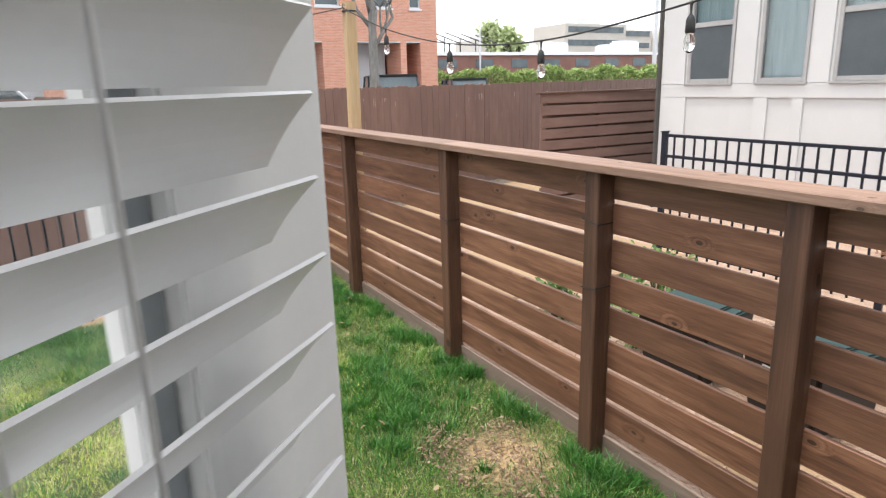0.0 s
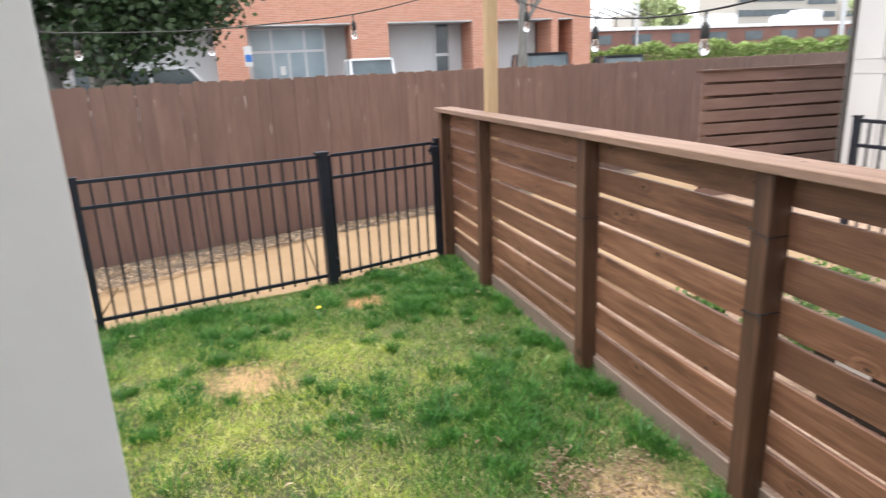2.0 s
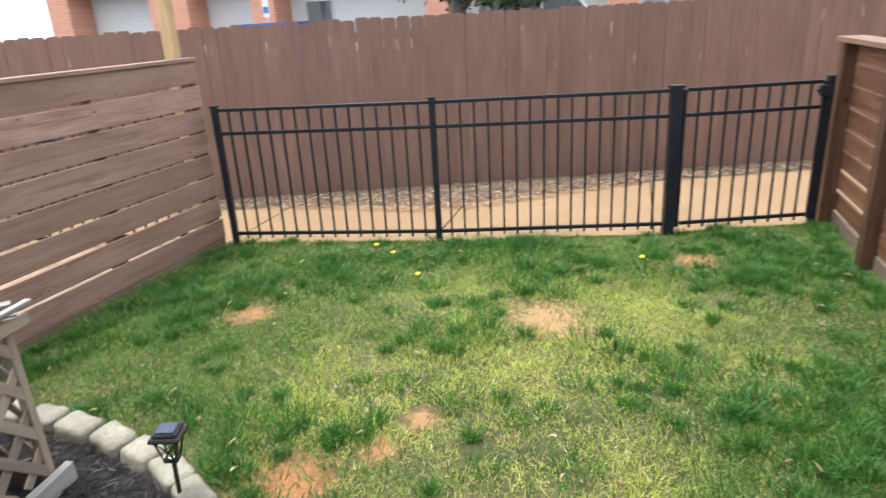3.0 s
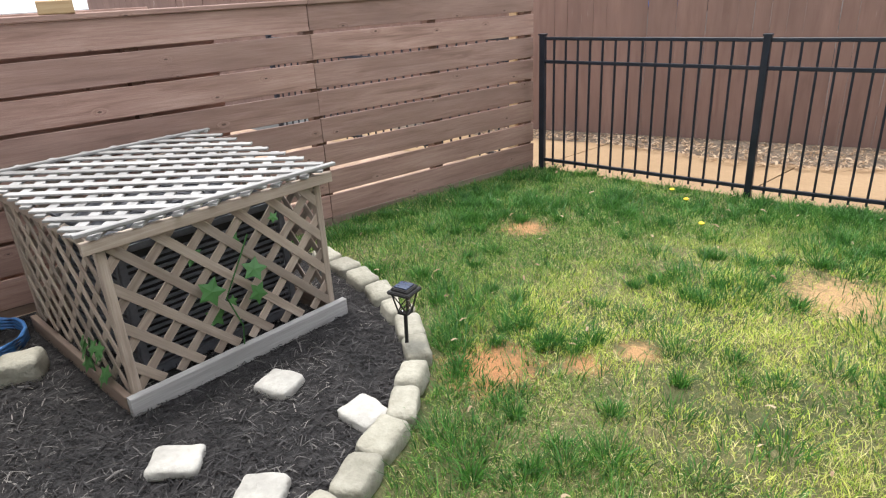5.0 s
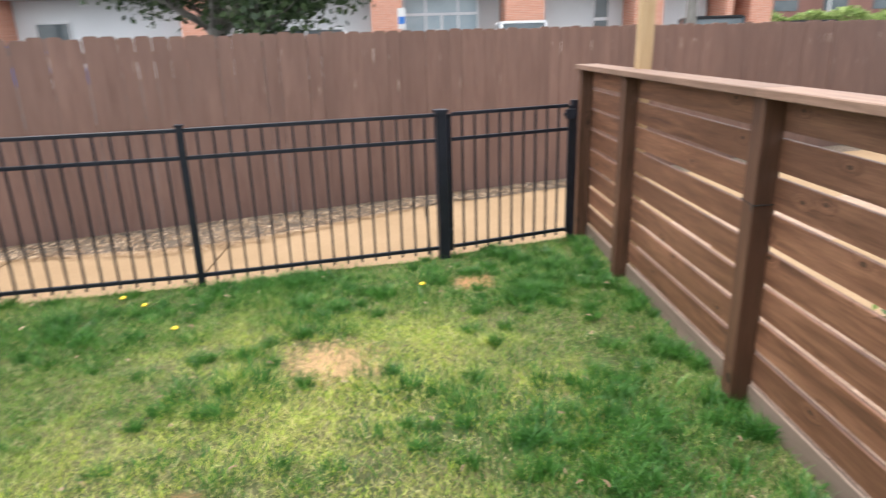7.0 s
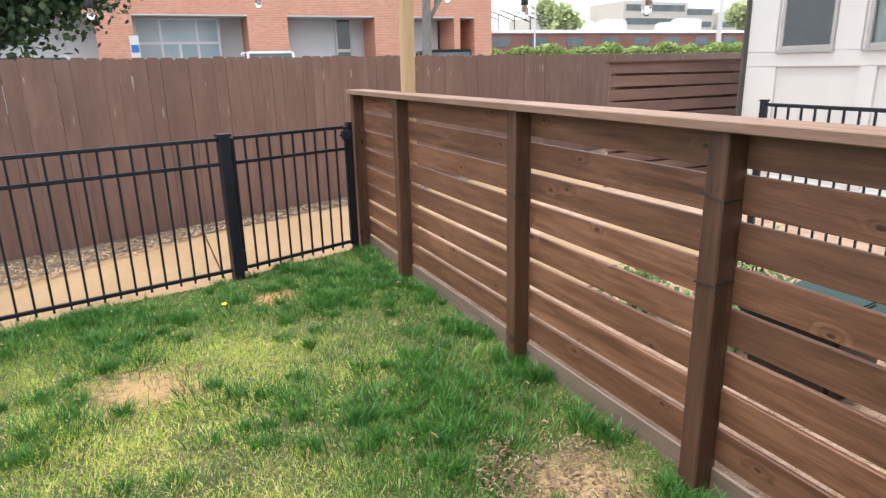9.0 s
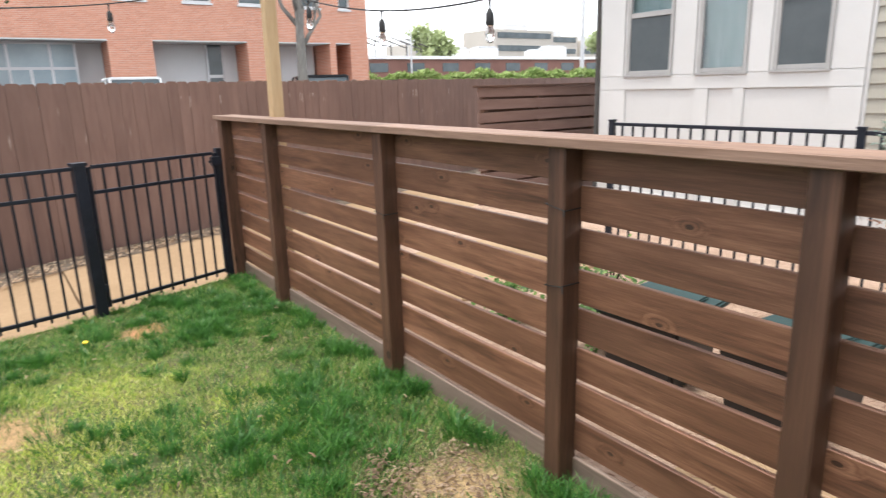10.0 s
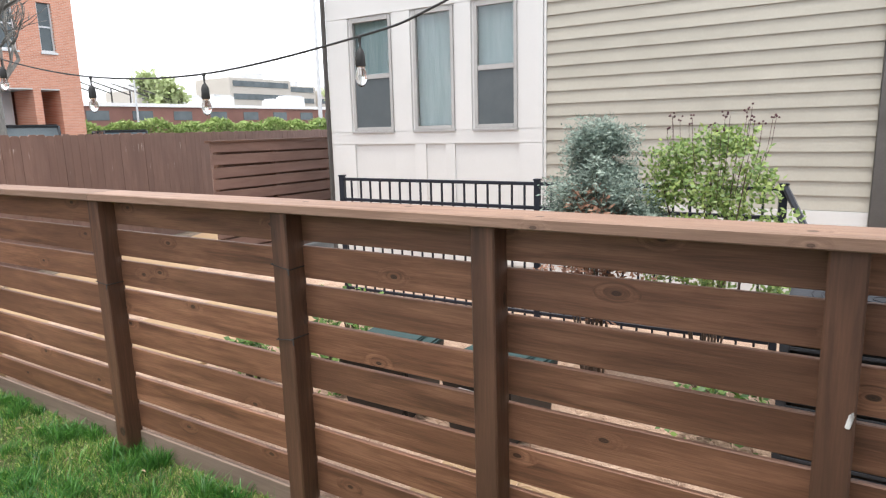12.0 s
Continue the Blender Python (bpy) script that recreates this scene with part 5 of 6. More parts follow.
def brick_block():
    ob = thing("brick_building", "red brick commercial building with deep pale bays", "building", m=Matrix.Translation((0, 0, -0.30)))
    Y, g, top = 32.0, 0.42, 10.6
    piers = [(-33, -31.5), (-26.0, -23.6), (-19.7, -18.4), (-10.2, -9.1), (-1.65, -0.2), (4.55, 6.37), (10.65, 12.0), (15.0, 15.35), (16.2, 17.24)]
    for a, c in piers:
        part("pier", boxes(((a, Y, g), (c, Y + 1.8, 4.33))), M_BRICK, ob, "red brick pier")
    slots = [-32, -29, -25, -22.3, -19.3, -16.2, -13.3, -10, -7, -4, -1, 1.6, 5.0, 7.85, 10.4, 13.3, 15.62]
    edge = -33
    front = bmesh.new()
    box(front, (-33, Y, 4.335), (17.24, Y + 0.4, 6.0))
    box(front, (-33, Y, 8.2), (17.24, Y + 0.4, top))
    for s0 in slots:
        w = 0.66 if s0 > 15 else 1.3
        if s0 - edge > 0.01:
            box(front, (edge, Y, 6.0), (s0, Y + 0.4, 8.2))
        edge = s0 + w
        win = part("window", boxes(((s0, Y + 0.10, 6.0), (s0 + 0.07, Y + 0.2, 8.2)), ((s0 + w - 0.07, Y + 0.10, 6.0), (s0 + w, Y + 0.2, 8.2)), ((s0 + 0.07, Y + 0.10, 6.0), (s0 + w - 0.07, Y + 0.2, 6.08)), ((s0 + 0.07, Y + 0.10, 7.1), (s0 + w - 0.07, Y + 0.2, 7.17))), M_ALU, ob)
        part("pane", boxes(((s0 + 0.07, Y + 0.16, 6.08), (s0 + w - 0.07, Y + 0.18, 8.2))), M_DARKGLASS, win)
        part("sill", boxes(((s0 - 0.05, Y - 0.06, 5.9), (s0 + w + 0.05, Y + 0.1, 5.998))), M_PALE, win)
    box(front, (edge, Y, 6.0), (17.24, Y + 0.4, 8.2))
    part("upper_wall", front, M_BRICK, ob, "red brick upper wall")
    part("return_wall", boxes(((16.9, Y + 0.41, 4.34), (17.23, Y + 14, top)), ((16.6, Y + 4, g), (17.0, Y + 14, 4.33))), M_BRICK, ob)
    part("soffit", boxes(((-33, Y + 0.01, 4.28), (17.2, Y + 1.9, 4.33))), M_PALE, ob)
    part("bay_wall", boxes(((-33, Y + 1.85, g), (14.9, Y + 2.1, 4.27))), M_PALE, ob, "pale grey recessed bay wall")
    part("roof", boxes(((-33, Y + 0.41, top - 0.1), (16.89, Y + 14, top))), M_PALE, ob)
    part("rear_wall", boxes(((-33, Y + 13.8, g), (16.5, Y + 14, top - 0.2))), M_BRICK, ob)
    # shopfront
    y = Y + 1.2
    sf = part("shopfront", boxes(((-0.17, y, 4.17), (3.45, y + 0.1, 4.27))), M_ALU, ob, "aluminium shopfront with double doors")
    for x0, x1, lo, hi in ((-0.17, -0.07, g, 4.169), (3.35, 3.45, g, 4.169), (0.85, 0.95, g, 4.169), (2.40, 2.5, g, 4.169), (1.6, 1.72, g, 3.119), (-0.07, 0.849, 3.12, 3.24), (0.951, 2.399, 3.12, 3.24), (2.501, 3.349, 3.12, 3.24)):
        part("mullion", boxes(((x0, y, lo), (x1, y + 0.1, hi))), M_ALU, sf)
    for a, c, lo, hi in ((-0.07, 0.85, g, 3.12), (0.95, 1.6, g, 3.12), (1.72, 2.4, g, 3.12), (2.5, 3.35, g, 3.12), (-0.07, 0.85, 3.24, 4.17), (0.95, 2.4, 3.24, 4.17), (2.5, 3.35, 3.24, 4.17)):
        part("pane", boxes(((a, y + 0.03, lo), (c, y + 0.05, hi))), M_SHOPGLASS, sf)
    part("notice", boxes(((1.2, y + 0.01, 2.1), (1.45, y + 0.028, 2.5))), M_LABEL, sf, "white paper notice")
    door = part("side_door", boxes(((9.12, Y + 1.75, g), (9.22, Y + 1.84, 4.27)), ((9.89, Y + 1.75, g), (9.99, Y + 1.84, 4.27)), ((9.22, Y + 1.75, 2.7), (9.89, Y + 1.84, 2.85))), M_ALU, ob, "narrow aluminium-framed glass door")
    for lo, hi in ((g, 2.7), (2.85, 4.27)):
        part("pane", boxes(((9.22, Y + 1.79, lo), (9.89, Y + 1.82, hi))), M_DARKGLASS, door)
    for x in (-17.5, -8.0):
        win = part("window", boxes(((x, Y + 1.75, 1.5), (x + 1.6, Y + 1.84, 3.3))), M_ALU, ob)
        part("pane", boxes(((x + 0.08, Y + 1.72, 1.58), (x + 1.52, Y + 1.749, 3.22))), M_DARKGLASS, win)
    return ob


brick_block()
M_BLUE = plain("sign_blue", (0.03, 0.16, 0.5), (0.05, 0.2, 0.56), 5, 0.5)


def parking_sign(x, y):
    ob = thing("parking_sign", "blue and white disabled parking sign on a post", "sign", "parking signs", m=Matrix.Translation((x, y, 0.12)))
    part("pole", tube(bmesh.new(), [(0, 0.03, 0), (0, 0.03, 2.9)], 0.03, 6), M_ALU, ob)
    part("plate", boxes(((-0.17, -0.01, 2.1), (0.17, 0.0, 2.95)), bevel=0.003), M_LABEL, ob)
    part("emblem", boxes(((-0.14, -0.018, 2.3), (0.14, -0.011, 2.6))), M_BLUE, ob, "blue emblem panel")


parking_sign(-0.25, 30.5)
parking_sign(-18.0, 30.5)
M_TYRE = plain("tyre_rubber", (0.015, 0.015, 0.015), (0.03, 0.03, 0.03), 9, 0.85)


def car(label, at, turn, paint, length=4.7, width=1.85, height=1.75, hood=1.1, back=0.1, bed=0.0):
    """A parked vehicle: body, cabin with glass, roof, wheels, lamps."""
    ob = thing("car", label, "car", "parked cars", m=Matrix.Translation((*at, 0.3)) @ Matrix.Rotation(radians(turn), 4, "Z"))
    h0 = height * 0.56
    body = bmesh.new()
    prism(body, [(-length / 2, 0.35), (-length / 2 + 0.1, 0.25), (length / 2 - 0.1, 0.25), (length / 2, 0.4), (length / 2 - 0.05, h0 - 0.2), (length / 2 - hood, h0), (-length / 2 + 0.05, h0), (-length / 2, h0 - 0.15)], -width / 2, width / 2, "y")
    bmesh.ops.bevel(body, geom=body.edges[:], offset=0.06, segments=2, affect="EDGES")
    part("body", body, paint, ob)
    x0, x1 = -length / 2 + bed + 0.05, length / 2 - hood + 0.1
    cab = bmesh.new()
    prism(cab, [(x0, h0 - 0.02), (x1, h0 - 0.02), (x1 - 0.7, height - 0.07), (x0 + back + 0.12, height - 0.07)], -width / 2 + 0.13, width / 2 - 0.13, "y")
    part("glasshouse", cab, M_DARKGLASS, ob, "dark tinted glass")
    roof = bmesh.new()
    box(roof, (x0 + back + 0.05, -width / 2 + 0.13, height - 0.09), (x1 - 0.65, width / 2 - 0.13, height))
    bmesh.ops.bevel(roof, geom=roof.edges[:], offset=0.035, segments=2, affect="EDGES")
    part("roof", roof, paint, ob)
    for sy in (-1, 1):
        for xa, xb in ((x0 + 0.05, x0 + back + 0.12), (x1 - 0.05, x1 - 0.72), ((x0 + x1) / 2, (x0 + x1) / 2 - 0.05)):
            part("pillar", tube(bmesh.new(), [(xa, sy * (width / 2 - 0.13), h0 - 0.02), (xb, sy * (width / 2 - 0.14), height - 0.05)], 0.05, 6), paint, ob)
        part("tail_lamp", boxes(((-length / 2 - 0.015, sy * (width / 2 - 0.25) - 0.12, h0 - 0.35), (-length / 2 + 0.05, sy * (width / 2 - 0.25) + 0.12, h0 - 0.12)), bevel=0.02), M_RED, ob, "red tail lamp")
        for x in (-length / 2 + 0.9, length / 2 - 0.95):
            w = part("wheel", lathe(bmesh.new(), [(0.2, -0.1), (0.33, -0.1), (0.35, -0.06), (0.35, 0.06), (0.33, 0.1), (0.2, 0.1)], 20), M_TYRE, ob, "black tyre", m=Matrix.Translation((x, sy * (width / 2 - 0.08), 0.35)) @ Matrix.Rotation(radians(90), 4, "X"))
            part("rim", lathe(bmesh.new(), [(0.02, -0.105), (0.19, -0.102), (0.2, -0.09), (0.2, 0.09), (0.19, 0.102), (0.02, 0.105)], 14), M_ALU, w)
    return ob


M_CARW = plain("white_car_paint", (0.72, 0.73, 0.74), (0.78, 0.79, 0.8), 2, 0.25)
M_CARD = plain("dark_car_paint", (0.02, 0.022, 0.026), (0.035, 0.038, 0.042), 2, 0.25)
M_CARB = plain("blue_car_paint", (0.03, 0.12, 0.42), (0.04, 0.15, 0.48), 2, 0.25)
car("white pickup truck parked facing the brick building", (4.3, 26.5), 90, M_CARW, 5.4, 1.95, 2.0, 1.3, 0.15, 1.8)
car("white sport utility vehicle parked sideways", (-3.05, 24.5), 10, M_CARW, 4.9, 1.9, 1.9, 1.2, 0.15)
car("dark sport utility vehicle parked by the brick building", (10.5, 24.2), 75, M_CARD, 4.7, 1.9, 1.9, 1.2, 0.2)
car("blue car parked under the trees", (-13.4, 24.5), 8, M_CARB, 4.4, 1.8, 1.62, 1.2, 0.3)
car("dark car parked beyond the building", (15.4, 26.5), 70, M_CARD, 4.6, 1.85, 1.72, 1.2, 0.3)

M_BARK = plain("grey_bark", (0.15, 0.142, 0.125), (0.29, 0.275, 0.25), 6, 0.95, 0, 0.8, 30, 0.02, 0, (3, 3, 0.6))


def limbs(bm, rng, p, d, r, length, depth, tips):
    """Branches forking off, each thinner than the last."""
    q = p + d * length * 0.5 + Vector((rng.gauss(0, 0.06), rng.gauss(0, 0.06), 0.02)) * length
    e = q + (d + Vector((rng.gauss(0, 0.18), rng.gauss(0, 0.18), 0.1))).normalized() * length * 0.5
    tube(bm, [p, q, e], r, 7 if depth > 2 else 5, r * 0.62)
    tips.append(e)
    if depth == 0:
        return
    for _ in range(3 if depth > 1 else 2):
        nd = (d * 0.7 + Vector((rng.gauss(0, 0.55), rng.gauss(0, 0.55), rng.uniform(0.0, 0.5)))).normalized()
        limbs(bm, rng, e if rng.random() < 0.7 else q, nd, r * 0.6, length * rng.uniform(0.6, 0.8), depth - 1, tips)


def tree(label, at, trunk_r, trunk_h, crown, leaves, leaf_mat, leaf, seed, depth=4, rise=0.8):
    rng = random.Random(seed)
    ob = thing("tree", label, "tree", m=Matrix.Translation(at))
    bm = bmesh.new()
    tube(bm, [(0, 0, -0.1), (0.02, 0, 0.3), (0.05, 0.02, trunk_h * 0.6), (0.02, 0.05, trunk_h)], trunk_r * 1.15, 10, trunk_r * (0.8 if leaves else 0.3))
    wood_part = part("trunk", bm, M_BARK, ob, "grey bark trunk", True)
    tips = []
    for k in range(5 if leaves else 9):
        a = k * math.tau / 5 + rng.uniform(-0.4, 0.4)
        bm = bmesh.new()
        limbs(bm, rng, Vector((0.02, 0.04, trunk_h * (rng.uniform(0.65, 1.0) if leaves else 0.42 + 0.064 * k))), Vector((math.cos(a) * 0.6, math.sin(a) * 0.6, rise * rng.uniform(0.6, 1.4))).normalized(), trunk_r * (0.5 if leaves else 0.36), crown * 0.42, depth, tips)
        part("limb", bm, M_BARK, wood_part, "", True)
    if leaves:
        nrng = np.random.default_rng(seed)
        tp = np.array([tuple(t) for t in tips])
        pick = tp[nrng.integers(0, len(tp), leaves)] + nrng.normal(0, crown * 0.085, (leaves, 3))
        d = nrng.normal(0, 1, (leaves, 3))
        d /= np.linalg.norm(d, axis=1)[:, None]
        u = np.cross(d, nrng.normal(0, 1, (leaves, 3)))
        u /= np.linalg.norm(u, axis=1)[:, None]
        s = nrng.uniform(0.6, 1.3, leaves)[:, None]
        v = np.stack((pick, pick + d * leaf[0] * 0.5 * s + u * leaf[1] * s, pick + d * leaf[0] * s, pick + d * leaf[0] * 0.5 * s - u * leaf[1] * s), 1).reshape(-1, 3)
        me = bpy.data.meshes.new("crown")
        me.from_pydata(v.tolist(), [], np.arange(leaves * 4).reshape(-1, 4).tolist())
        part("crown", me, leaf_mat, ob)
    return ob


M_EVER = leafy("dark_evergreen_leaves", [(0.2, (0.018, 0.04, 0.014)), (0.5, (0.045, 0.085, 0.03)), (0.8, (0.11, 0.16, 0.07))], 0.4, 0.8)
M_SPRING = leafy("spring_leaves", [(0.2, (0.27, 0.33, 0.16)), (0.5, (0.42, 0.49, 0.25)), (0.8, (0.56, 0.62, 0.36))], 0.6, 0.4)
tree("large dark evergreen tree with a thick grey trunk", (-3.95, 18.0, 0.25), 0.28, 2.0, 4.3, 34000, M_EVER, (0.17, 0.06), 21, 4, 0.28)
tree("dark evergreen tree behind the fence", (-5.1, 18.5, 0.25), 0.24, 2.2, 4.0, 26000, M_EVER, (0.17, 0.06), 33, 4, 0.3)
tree("leafless grey tree in front of the brick building", (8.75, 21.5, 0.25), 0.23, 6.4, 3.4, 0, None, None, 12, 4)
tree("light green spring tree in the distance", (42.0, 62.0, 0.0), 0.3, 4.5, 3.6, 2200, M_SPRING, (0.5, 0.2), 41, 3)
tree("light green spring tree in the distance", (88.0, 76.0, 0.0), 0.3, 6.0, 5.0, 4000, M_SPRING, (0.6, 0.25), 43, 3)


M_HEDGE = leafy("muted_hedge_leaves", [(0.2, (0.14, 0.22, 0.06)), (0.5, (0.27, 0.37, 0.11)), (0.8, (0.42, 0.50, 0.20))], 0.7, 0.6)


def hedge(a, b, top, seed):
    rng = np.random.default_rng(seed)
    n = 26000
    t = rng.uniform(0, 1, n)
    x, y = a[0] + (b[0] - a[0]) * t, a[1] + (b[1] - a[1]) * t + rng.uniform(-0.5, 0.5, n)
    z = top * (0.75 + 0.25 * (0.5 + 0.5 * np.sin(t * 23) * np.sin(t * 61 + 1)) * rng.uniform(0.6, 1, n)) - rng.uniform(0, 1.3, n) ** 2
    p = np.stack((x, y, z), 1)
    d = rng.normal(0, 0.075, (n, 3))
    u = np.cross(d, rng.normal(0, 1, (n, 3))) * 0.5
    v = np.stack((p, p + d * 0.5 + u, p + d, p + d * 0.5 - u), 1).reshape(-1, 3)
    me = bpy.data.meshes.new("hedge")
    me.from_pydata(v.tolist(), [], np.arange(n * 4).reshape(-1, 4).tolist())
    me.materials.append(M_HEDGE)
    return tagged(new("hedge", me), "bright green clipped hedge beyond the fence", "hedge", kind="stuff")


hedge((15.5, 40), (48, 38), 3.0, 6)
M_DULLBRICK = plain("dull_maroon_brick", (0.20, 0.10, 0.08), (0.29, 0.15, 0.12), 0.5, 0.9, 0, 0.2, 12)
low = thing("brick_block", "long low red brick building with a white flat roof", "building")
part("wall", boxes(((30, 60, -0.05), (80, 60.4, 4.6)), ((30, 60.4, -0.05), (30.4, 80, 4.6)), ((79.6, 60.4, -0.05), (80, 80, 4.6)), ((30, 79.6, -0.05), (80, 80, 4.6))), M_DULLBRICK, low)
part("roof", boxes(((29.8, 59.8, 4.61), (80.2, 80.2, 4.95))), M_WHITE, low, "white flat roof")
for k in range(10):
    part("window", boxes(((33 + 4.6 * k, 59.95, 3.3), (35.2 + 4.6 * k, 59.995, 4.2))), M_DARKGLASS, low)
for x, y, sx, h in ((47, 64, 2.5, 1.0), (53, 66, 3.0, 1.3), (60, 64, 2.2, 0.9), (66, 67, 3.5, 1.6)):
    u = solo("roof_unit", boxes(((-sx / 2, -1, 0), (sx / 2, 1, h)), (( -sx / 2 + 0.2, -0.8, h), (sx / 2 - 0.2, 0.8, h + 0.2)), bevel=0.04), M_ALU, "grey rooftop ventilation unit", "roof unit", "rooftop units", m=Matrix.Translation((x, y, 4.95)))
canopy = thing("solar_canopy", "dark slanted solar canopy on steel legs", "canopy")
for k in range(7):
    x = 31.5 + 2.0 * k
    part("panel", boxes(((-0.9, -2.2, -0.06), (0.9, 2.2, 0.06))), M_GREYDARK, canopy, m=Matrix.Translation((x, 63, 6.9 - 0.12 * k)) @ Matrix.Rotation(radians(18), 4, "Y") @ Matrix.Rotation(radians(14), 4, "X"))
    part("leg", tube(bmesh.new(), [(x, 63, 4.95), (x, 63, 6.9 - 0.12 * k)], 0.08, 6), M_GREYDARK, canopy)
for x, y, h, r in ((37.5, 59.0, 8.3, 0.12), (41.6, 66.0, 10.8, 0.07), (48.1, 45.0, 20.0, 0.22), (56, 75, 11, 0.06)):
    p = thing("street_pole", "plain pale grey metal pole", "pole", "poles in the distance", m=Matrix.Translation((x, y, 0)))
    part("shaft", tube(bmesh.new(), [(0, 0, -0.1), (0, 0, h * 0.5), (0, 0, h)], r, 8, r * 0.6), M_ALU, p)
    part("base_plate", boxes(((-r * 2, -r * 2, -0.1), (r * 2, r * 2, 0.03))), M_ALU, p)
M_FARB = plain("hazy_beige_block", (0.5, 0.46, 0.4), (0.58, 0.54, 0.48), 0.1, 0.9)
for x, y, w, h in ((128, 140, 22, 16.4), (153, 150, 14, 16.0), (100, 150, 6, 13.0), (172, 150, 20, 15)):
    b = thing("office_block", "distant beige office block with rows of windows", "building", "distant office blocks", m=Matrix.Translation((x, y, 0)))
    part("wall", boxes(((-w / 2, 0, -0.05), (w / 2, 14, h))), M_FARB, b)
    for z in np.arange(4, h - 1.5, 3.4):
        part("window_band", boxes(((-w / 2 + 1, -0.15, z), (w / 2 - 1, -0.01, z + 1.5))), M_DARKGLASS, b)
    part("roof_unit", boxes(((-w / 5, 3, h), (w / 6, 9, h + 1.8))), M_ALU, b)

# ---- own house: wall, open door with blinds ----
# unseen wall: cream chosen to bounce light, height to let skylight in
M_OWN = plain("cream_bounce_wall", (0.72, 0.71, 0.68), (0.78, 0.77, 0.74), 1.5, 0.8)
solo("wall_house", boxes(((-3.9, -0.52, -0.05), (-1.30, -0.34, 3.2)), ((-0.30, -0.52, -0.05), (1.6, -0.34, 3.2)), ((-1.30, -0.52, 2.2), (-0.30, -0.34, 3.2))), M_OWN, "unseen outer wall of the house with a doorway, cream to bounce light", "wall", kind="structure")
solo("wall_room", boxes(((-3.9, -4.0, -0.05), (-3.75, -0.53, 2.6)), ((1.45, -4.0, -0.05), (1.6, -0.53, 2.6)), ((-3.74, -4.0, -0.05), (1.44, -3.85, 2.6))), M_WHITE, "plain white walls of the room behind the door", "wall", kind="structure")
solo("floor_room", boxes(((-3.74, -3.84, -0.05), (1.44, -0.53, 0.12))), M_TANWOOD, "plain wooden floor of the room", "floor", kind="structure")
solo("ceiling", boxes(((-3.9, -4.0, 2.61), (1.6, -0.53, 2.75))), M_WHITE, "plain white ceiling of the room", "ceiling", kind="structure")

# grey of the strip that imitates a dark reflection in the door pane
M_MIRRORED = plain("grey_mirrored_strip", (0.20, 0.22, 0.23), (0.26, 0.28, 0.29), 6, 0.6)
DW, DT = 0.90, 0.044
EDGE, DDIR = Vector((-0.605, 0.31, 0.0)), Vector((0.731, 0.682, 0.0))
DNOR = Vector((0.682, -0.731, 0.0))
# local x runs from the free edge to the hinge, y out of the room face, z up
DOOR = Matrix(((-DDIR.x, DNOR.x, 0, EDGE.x), (-DDIR.y, DNOR.y, 0, EDGE.y), (0, 0, 1, 0.14), (0, 0, 0, 1)))
door = thing("glazed_door", "white glazed back door standing open with blinds on it", "door", m=DOOR)
ST = 0.165
part("stile", boxes(((0, -DT, 0), (ST, 0, 2.05)), bevel=0.002), M_WHITE, door)
part("stile", boxes(((DW - ST, -DT, 0), (DW, 0, 2.05)), bevel=0.002), M_WHITE, door)
part("rail", boxes(((ST, -DT, 0), (DW - ST, 0, 0.22)), bevel=0.002), M_WHITE, door)
part("rail", boxes(((ST, -DT, 1.93), (DW - ST, 0, 2.05)), bevel=0.002), M_WHITE, door)
pane = part("pane", boxes(((ST, -DT / 2 - 0.003, 0.22), (DW - ST, -DT / 2 + 0.003, 1.93))), M_GLASS, door)
pane.visible_shadow = False
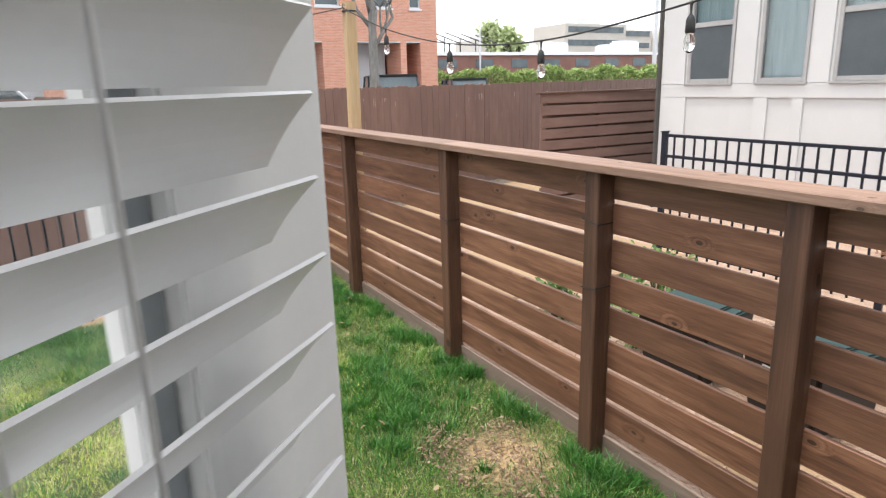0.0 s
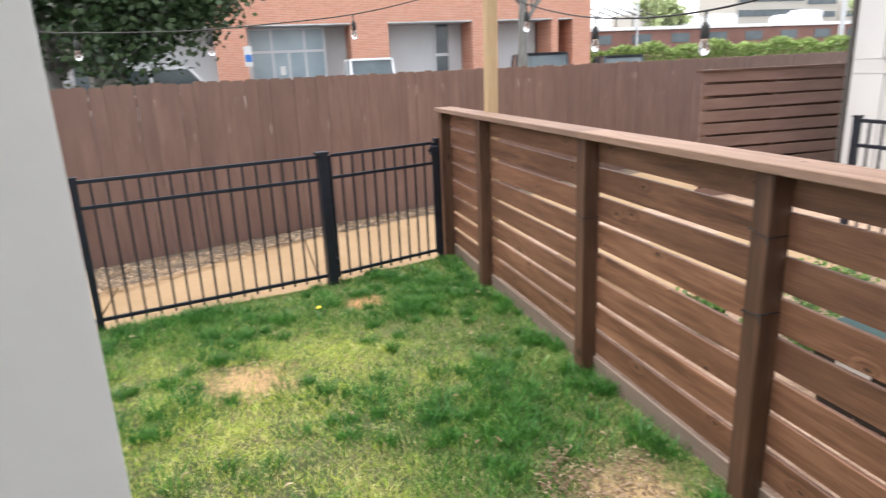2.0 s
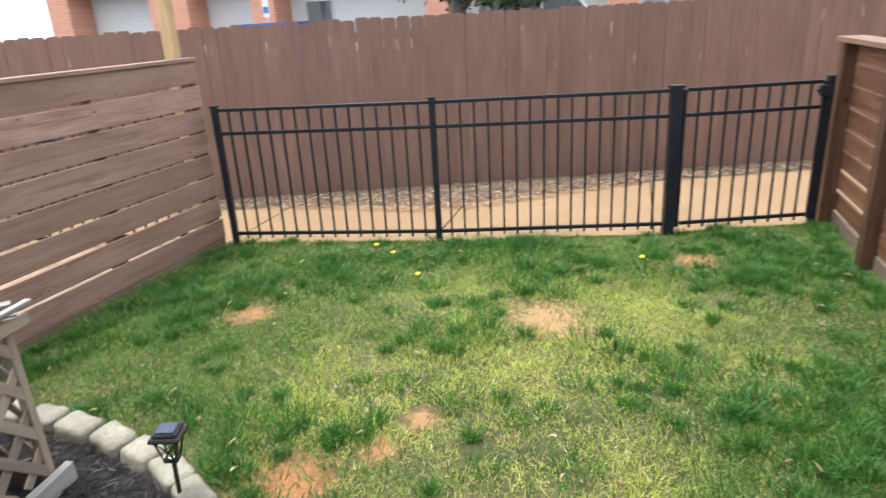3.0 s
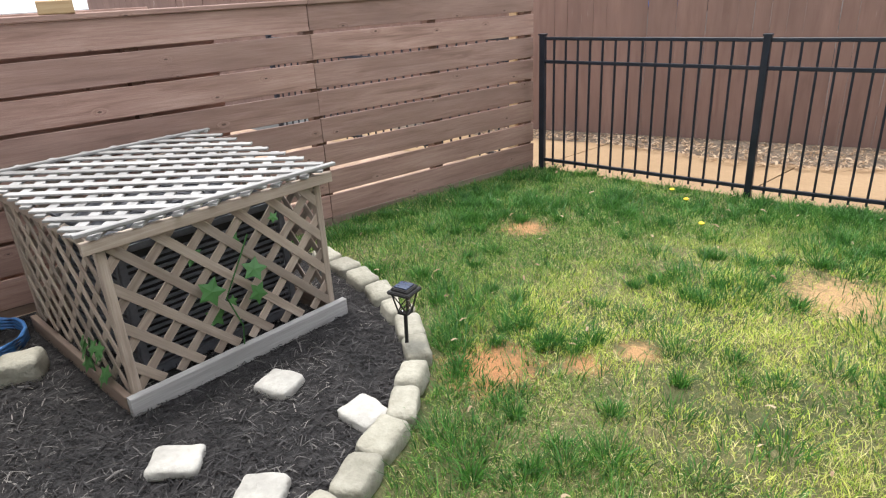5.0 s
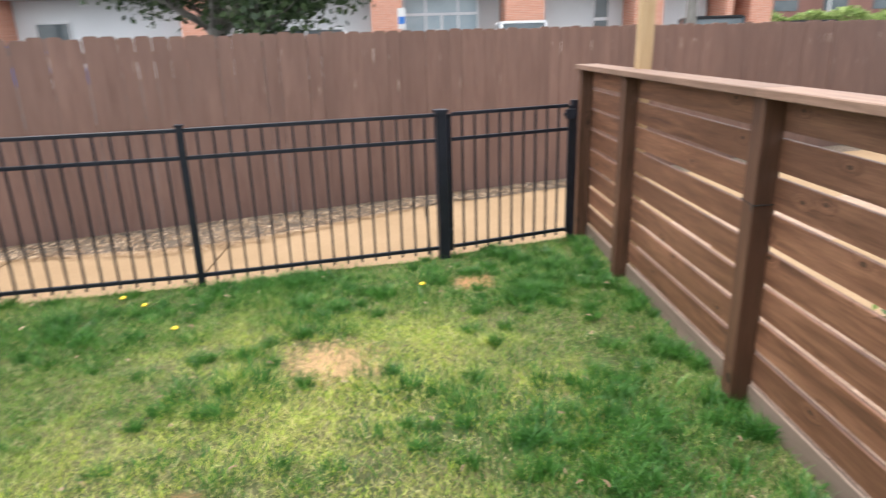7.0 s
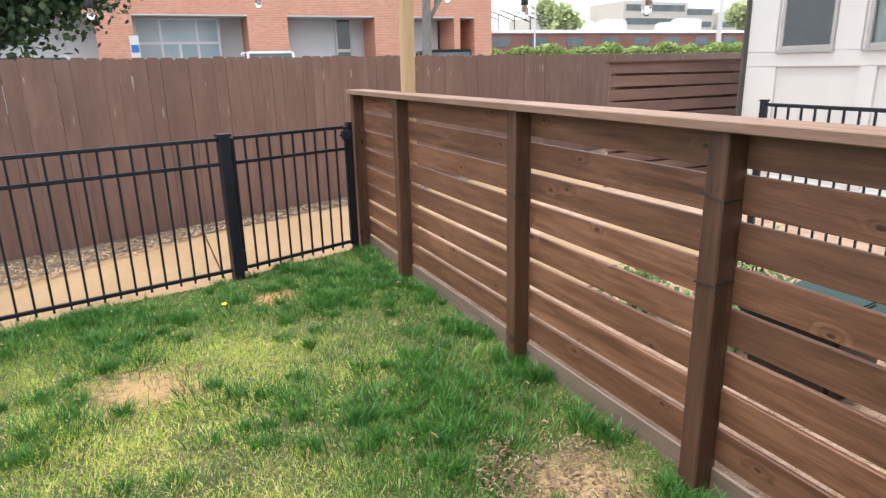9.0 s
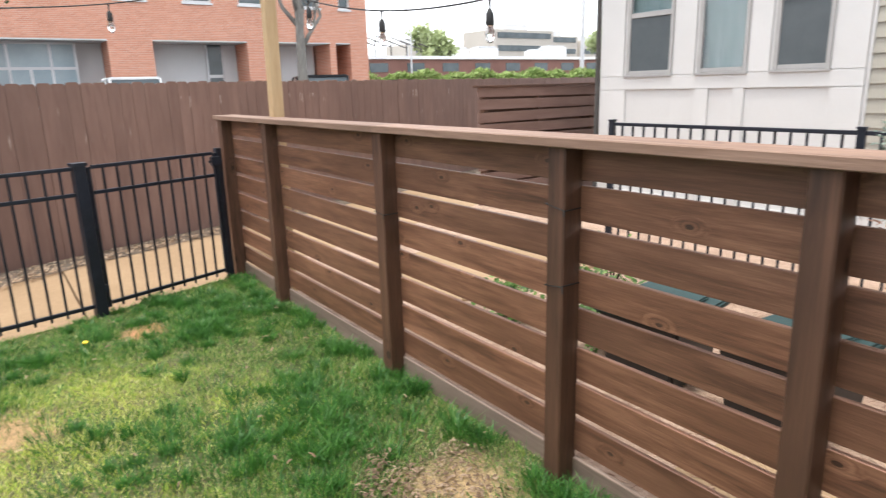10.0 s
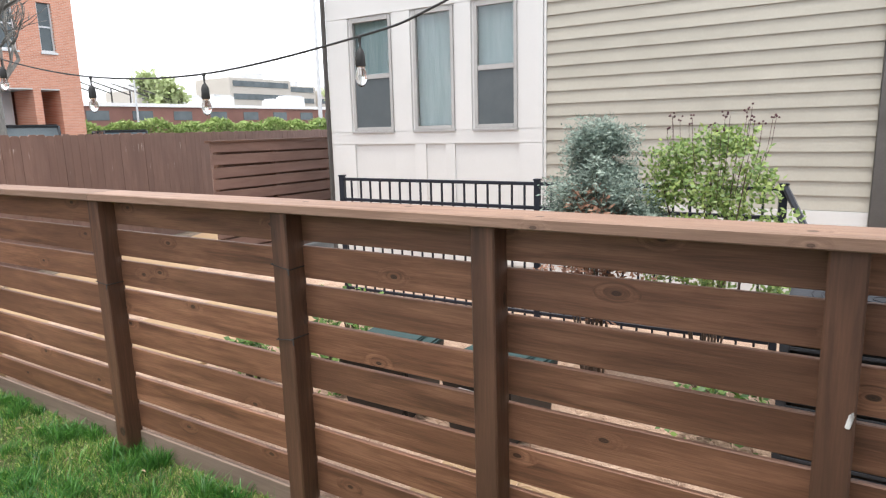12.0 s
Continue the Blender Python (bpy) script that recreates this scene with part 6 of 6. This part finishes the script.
for x0, x1 in ((ST, ST + 0.018), (DW - ST - 0.018, DW - ST)):
    part("glazing_bead", boxes(((x0, -DT / 2 + 0.0035, 0.24), (x1, 0.006, 1.91)), bevel=0.003), M_WHITE, door)
# two added strips, dark and white, imitate bands mirrored in the glass
part("gasket", boxes(((ST + 0.019, -DT / 2 + 0.0035, 0.25), (ST + 0.040, -0.006, 1.90)), bevel=0.002), M_MIRRORED, door, "dark grey strip imitating a reflection in the door pane")
part("gasket_trim", boxes(((ST + 0.041, -DT / 2 + 0.0035, 0.25), (ST + 0.052, -0.004, 1.90)), bevel=0.002), M_WHITE, door, "thin white strip imitating a reflection in the door pane")
blind = thing("window_blind", "white faux-wood slat blind hung on the glazed door, slats half open", "blind", m=DOOR)
part("head_rail", boxes(((0.085, 0.006, 1.93), (DW - 0.05, 0.06, 1.985)), bevel=0.003), M_BLIND, blind)
part("bottom_rail", boxes(((0.09, 0.014, 0.16), (DW - 0.055, 0.054, 0.18)), bevel=0.003), M_BLIND, blind)


def slat_mesh():
    pts = []
    w, t = 0.057, 0.0028
    arc = [(-w / 2 + w * k / 6, 0.0022 * (1 - (2 * k / 6 - 1) ** 2)) for k in range(7)]
    pts = [(a, b) for a, b in arc] + [(a, b - t) for a, b in arc[::-1]]
    return finish(prism(bmesh.new(), pts, 0, DW - 0.167, "x"), "slat")


slat = slat_mesh()
TILT = 50
rs = random.Random(5)
for k in range(35):
    z = 1.856 + 0.0495 * (k - 34)
    part("slat", slat, M_BLIND, blind, m=Matrix.Translation((0.100 + rs.uniform(-0.003, 0.007), 0.031, z)) @ Matrix.Rotation(radians(TILT + rs.uniform(-1.5, 1.5)), 4, "X"))
for y in (0.062,):
    part("lift_cord", tube(bmesh.new(), [(0.276, 0.05, 1.945), (0.276, y, 1.90), (0.274, y, 1.2), (0.279, y, 0.6)], 0.0015, 6), M_BLIND, blind, "white lift cord")
for x in (0.33, 0.62):
    bm = bmesh.new()
    for y in (0.011, 0.055):
        tube(bm, [(x, y, 0.17), (x + 0.002, y, 1.0), (x, y, 1.94)], 0.0011, 5)
    part("ladder_cord", bm, M_LABEL, blind, "thin white ladder cord")
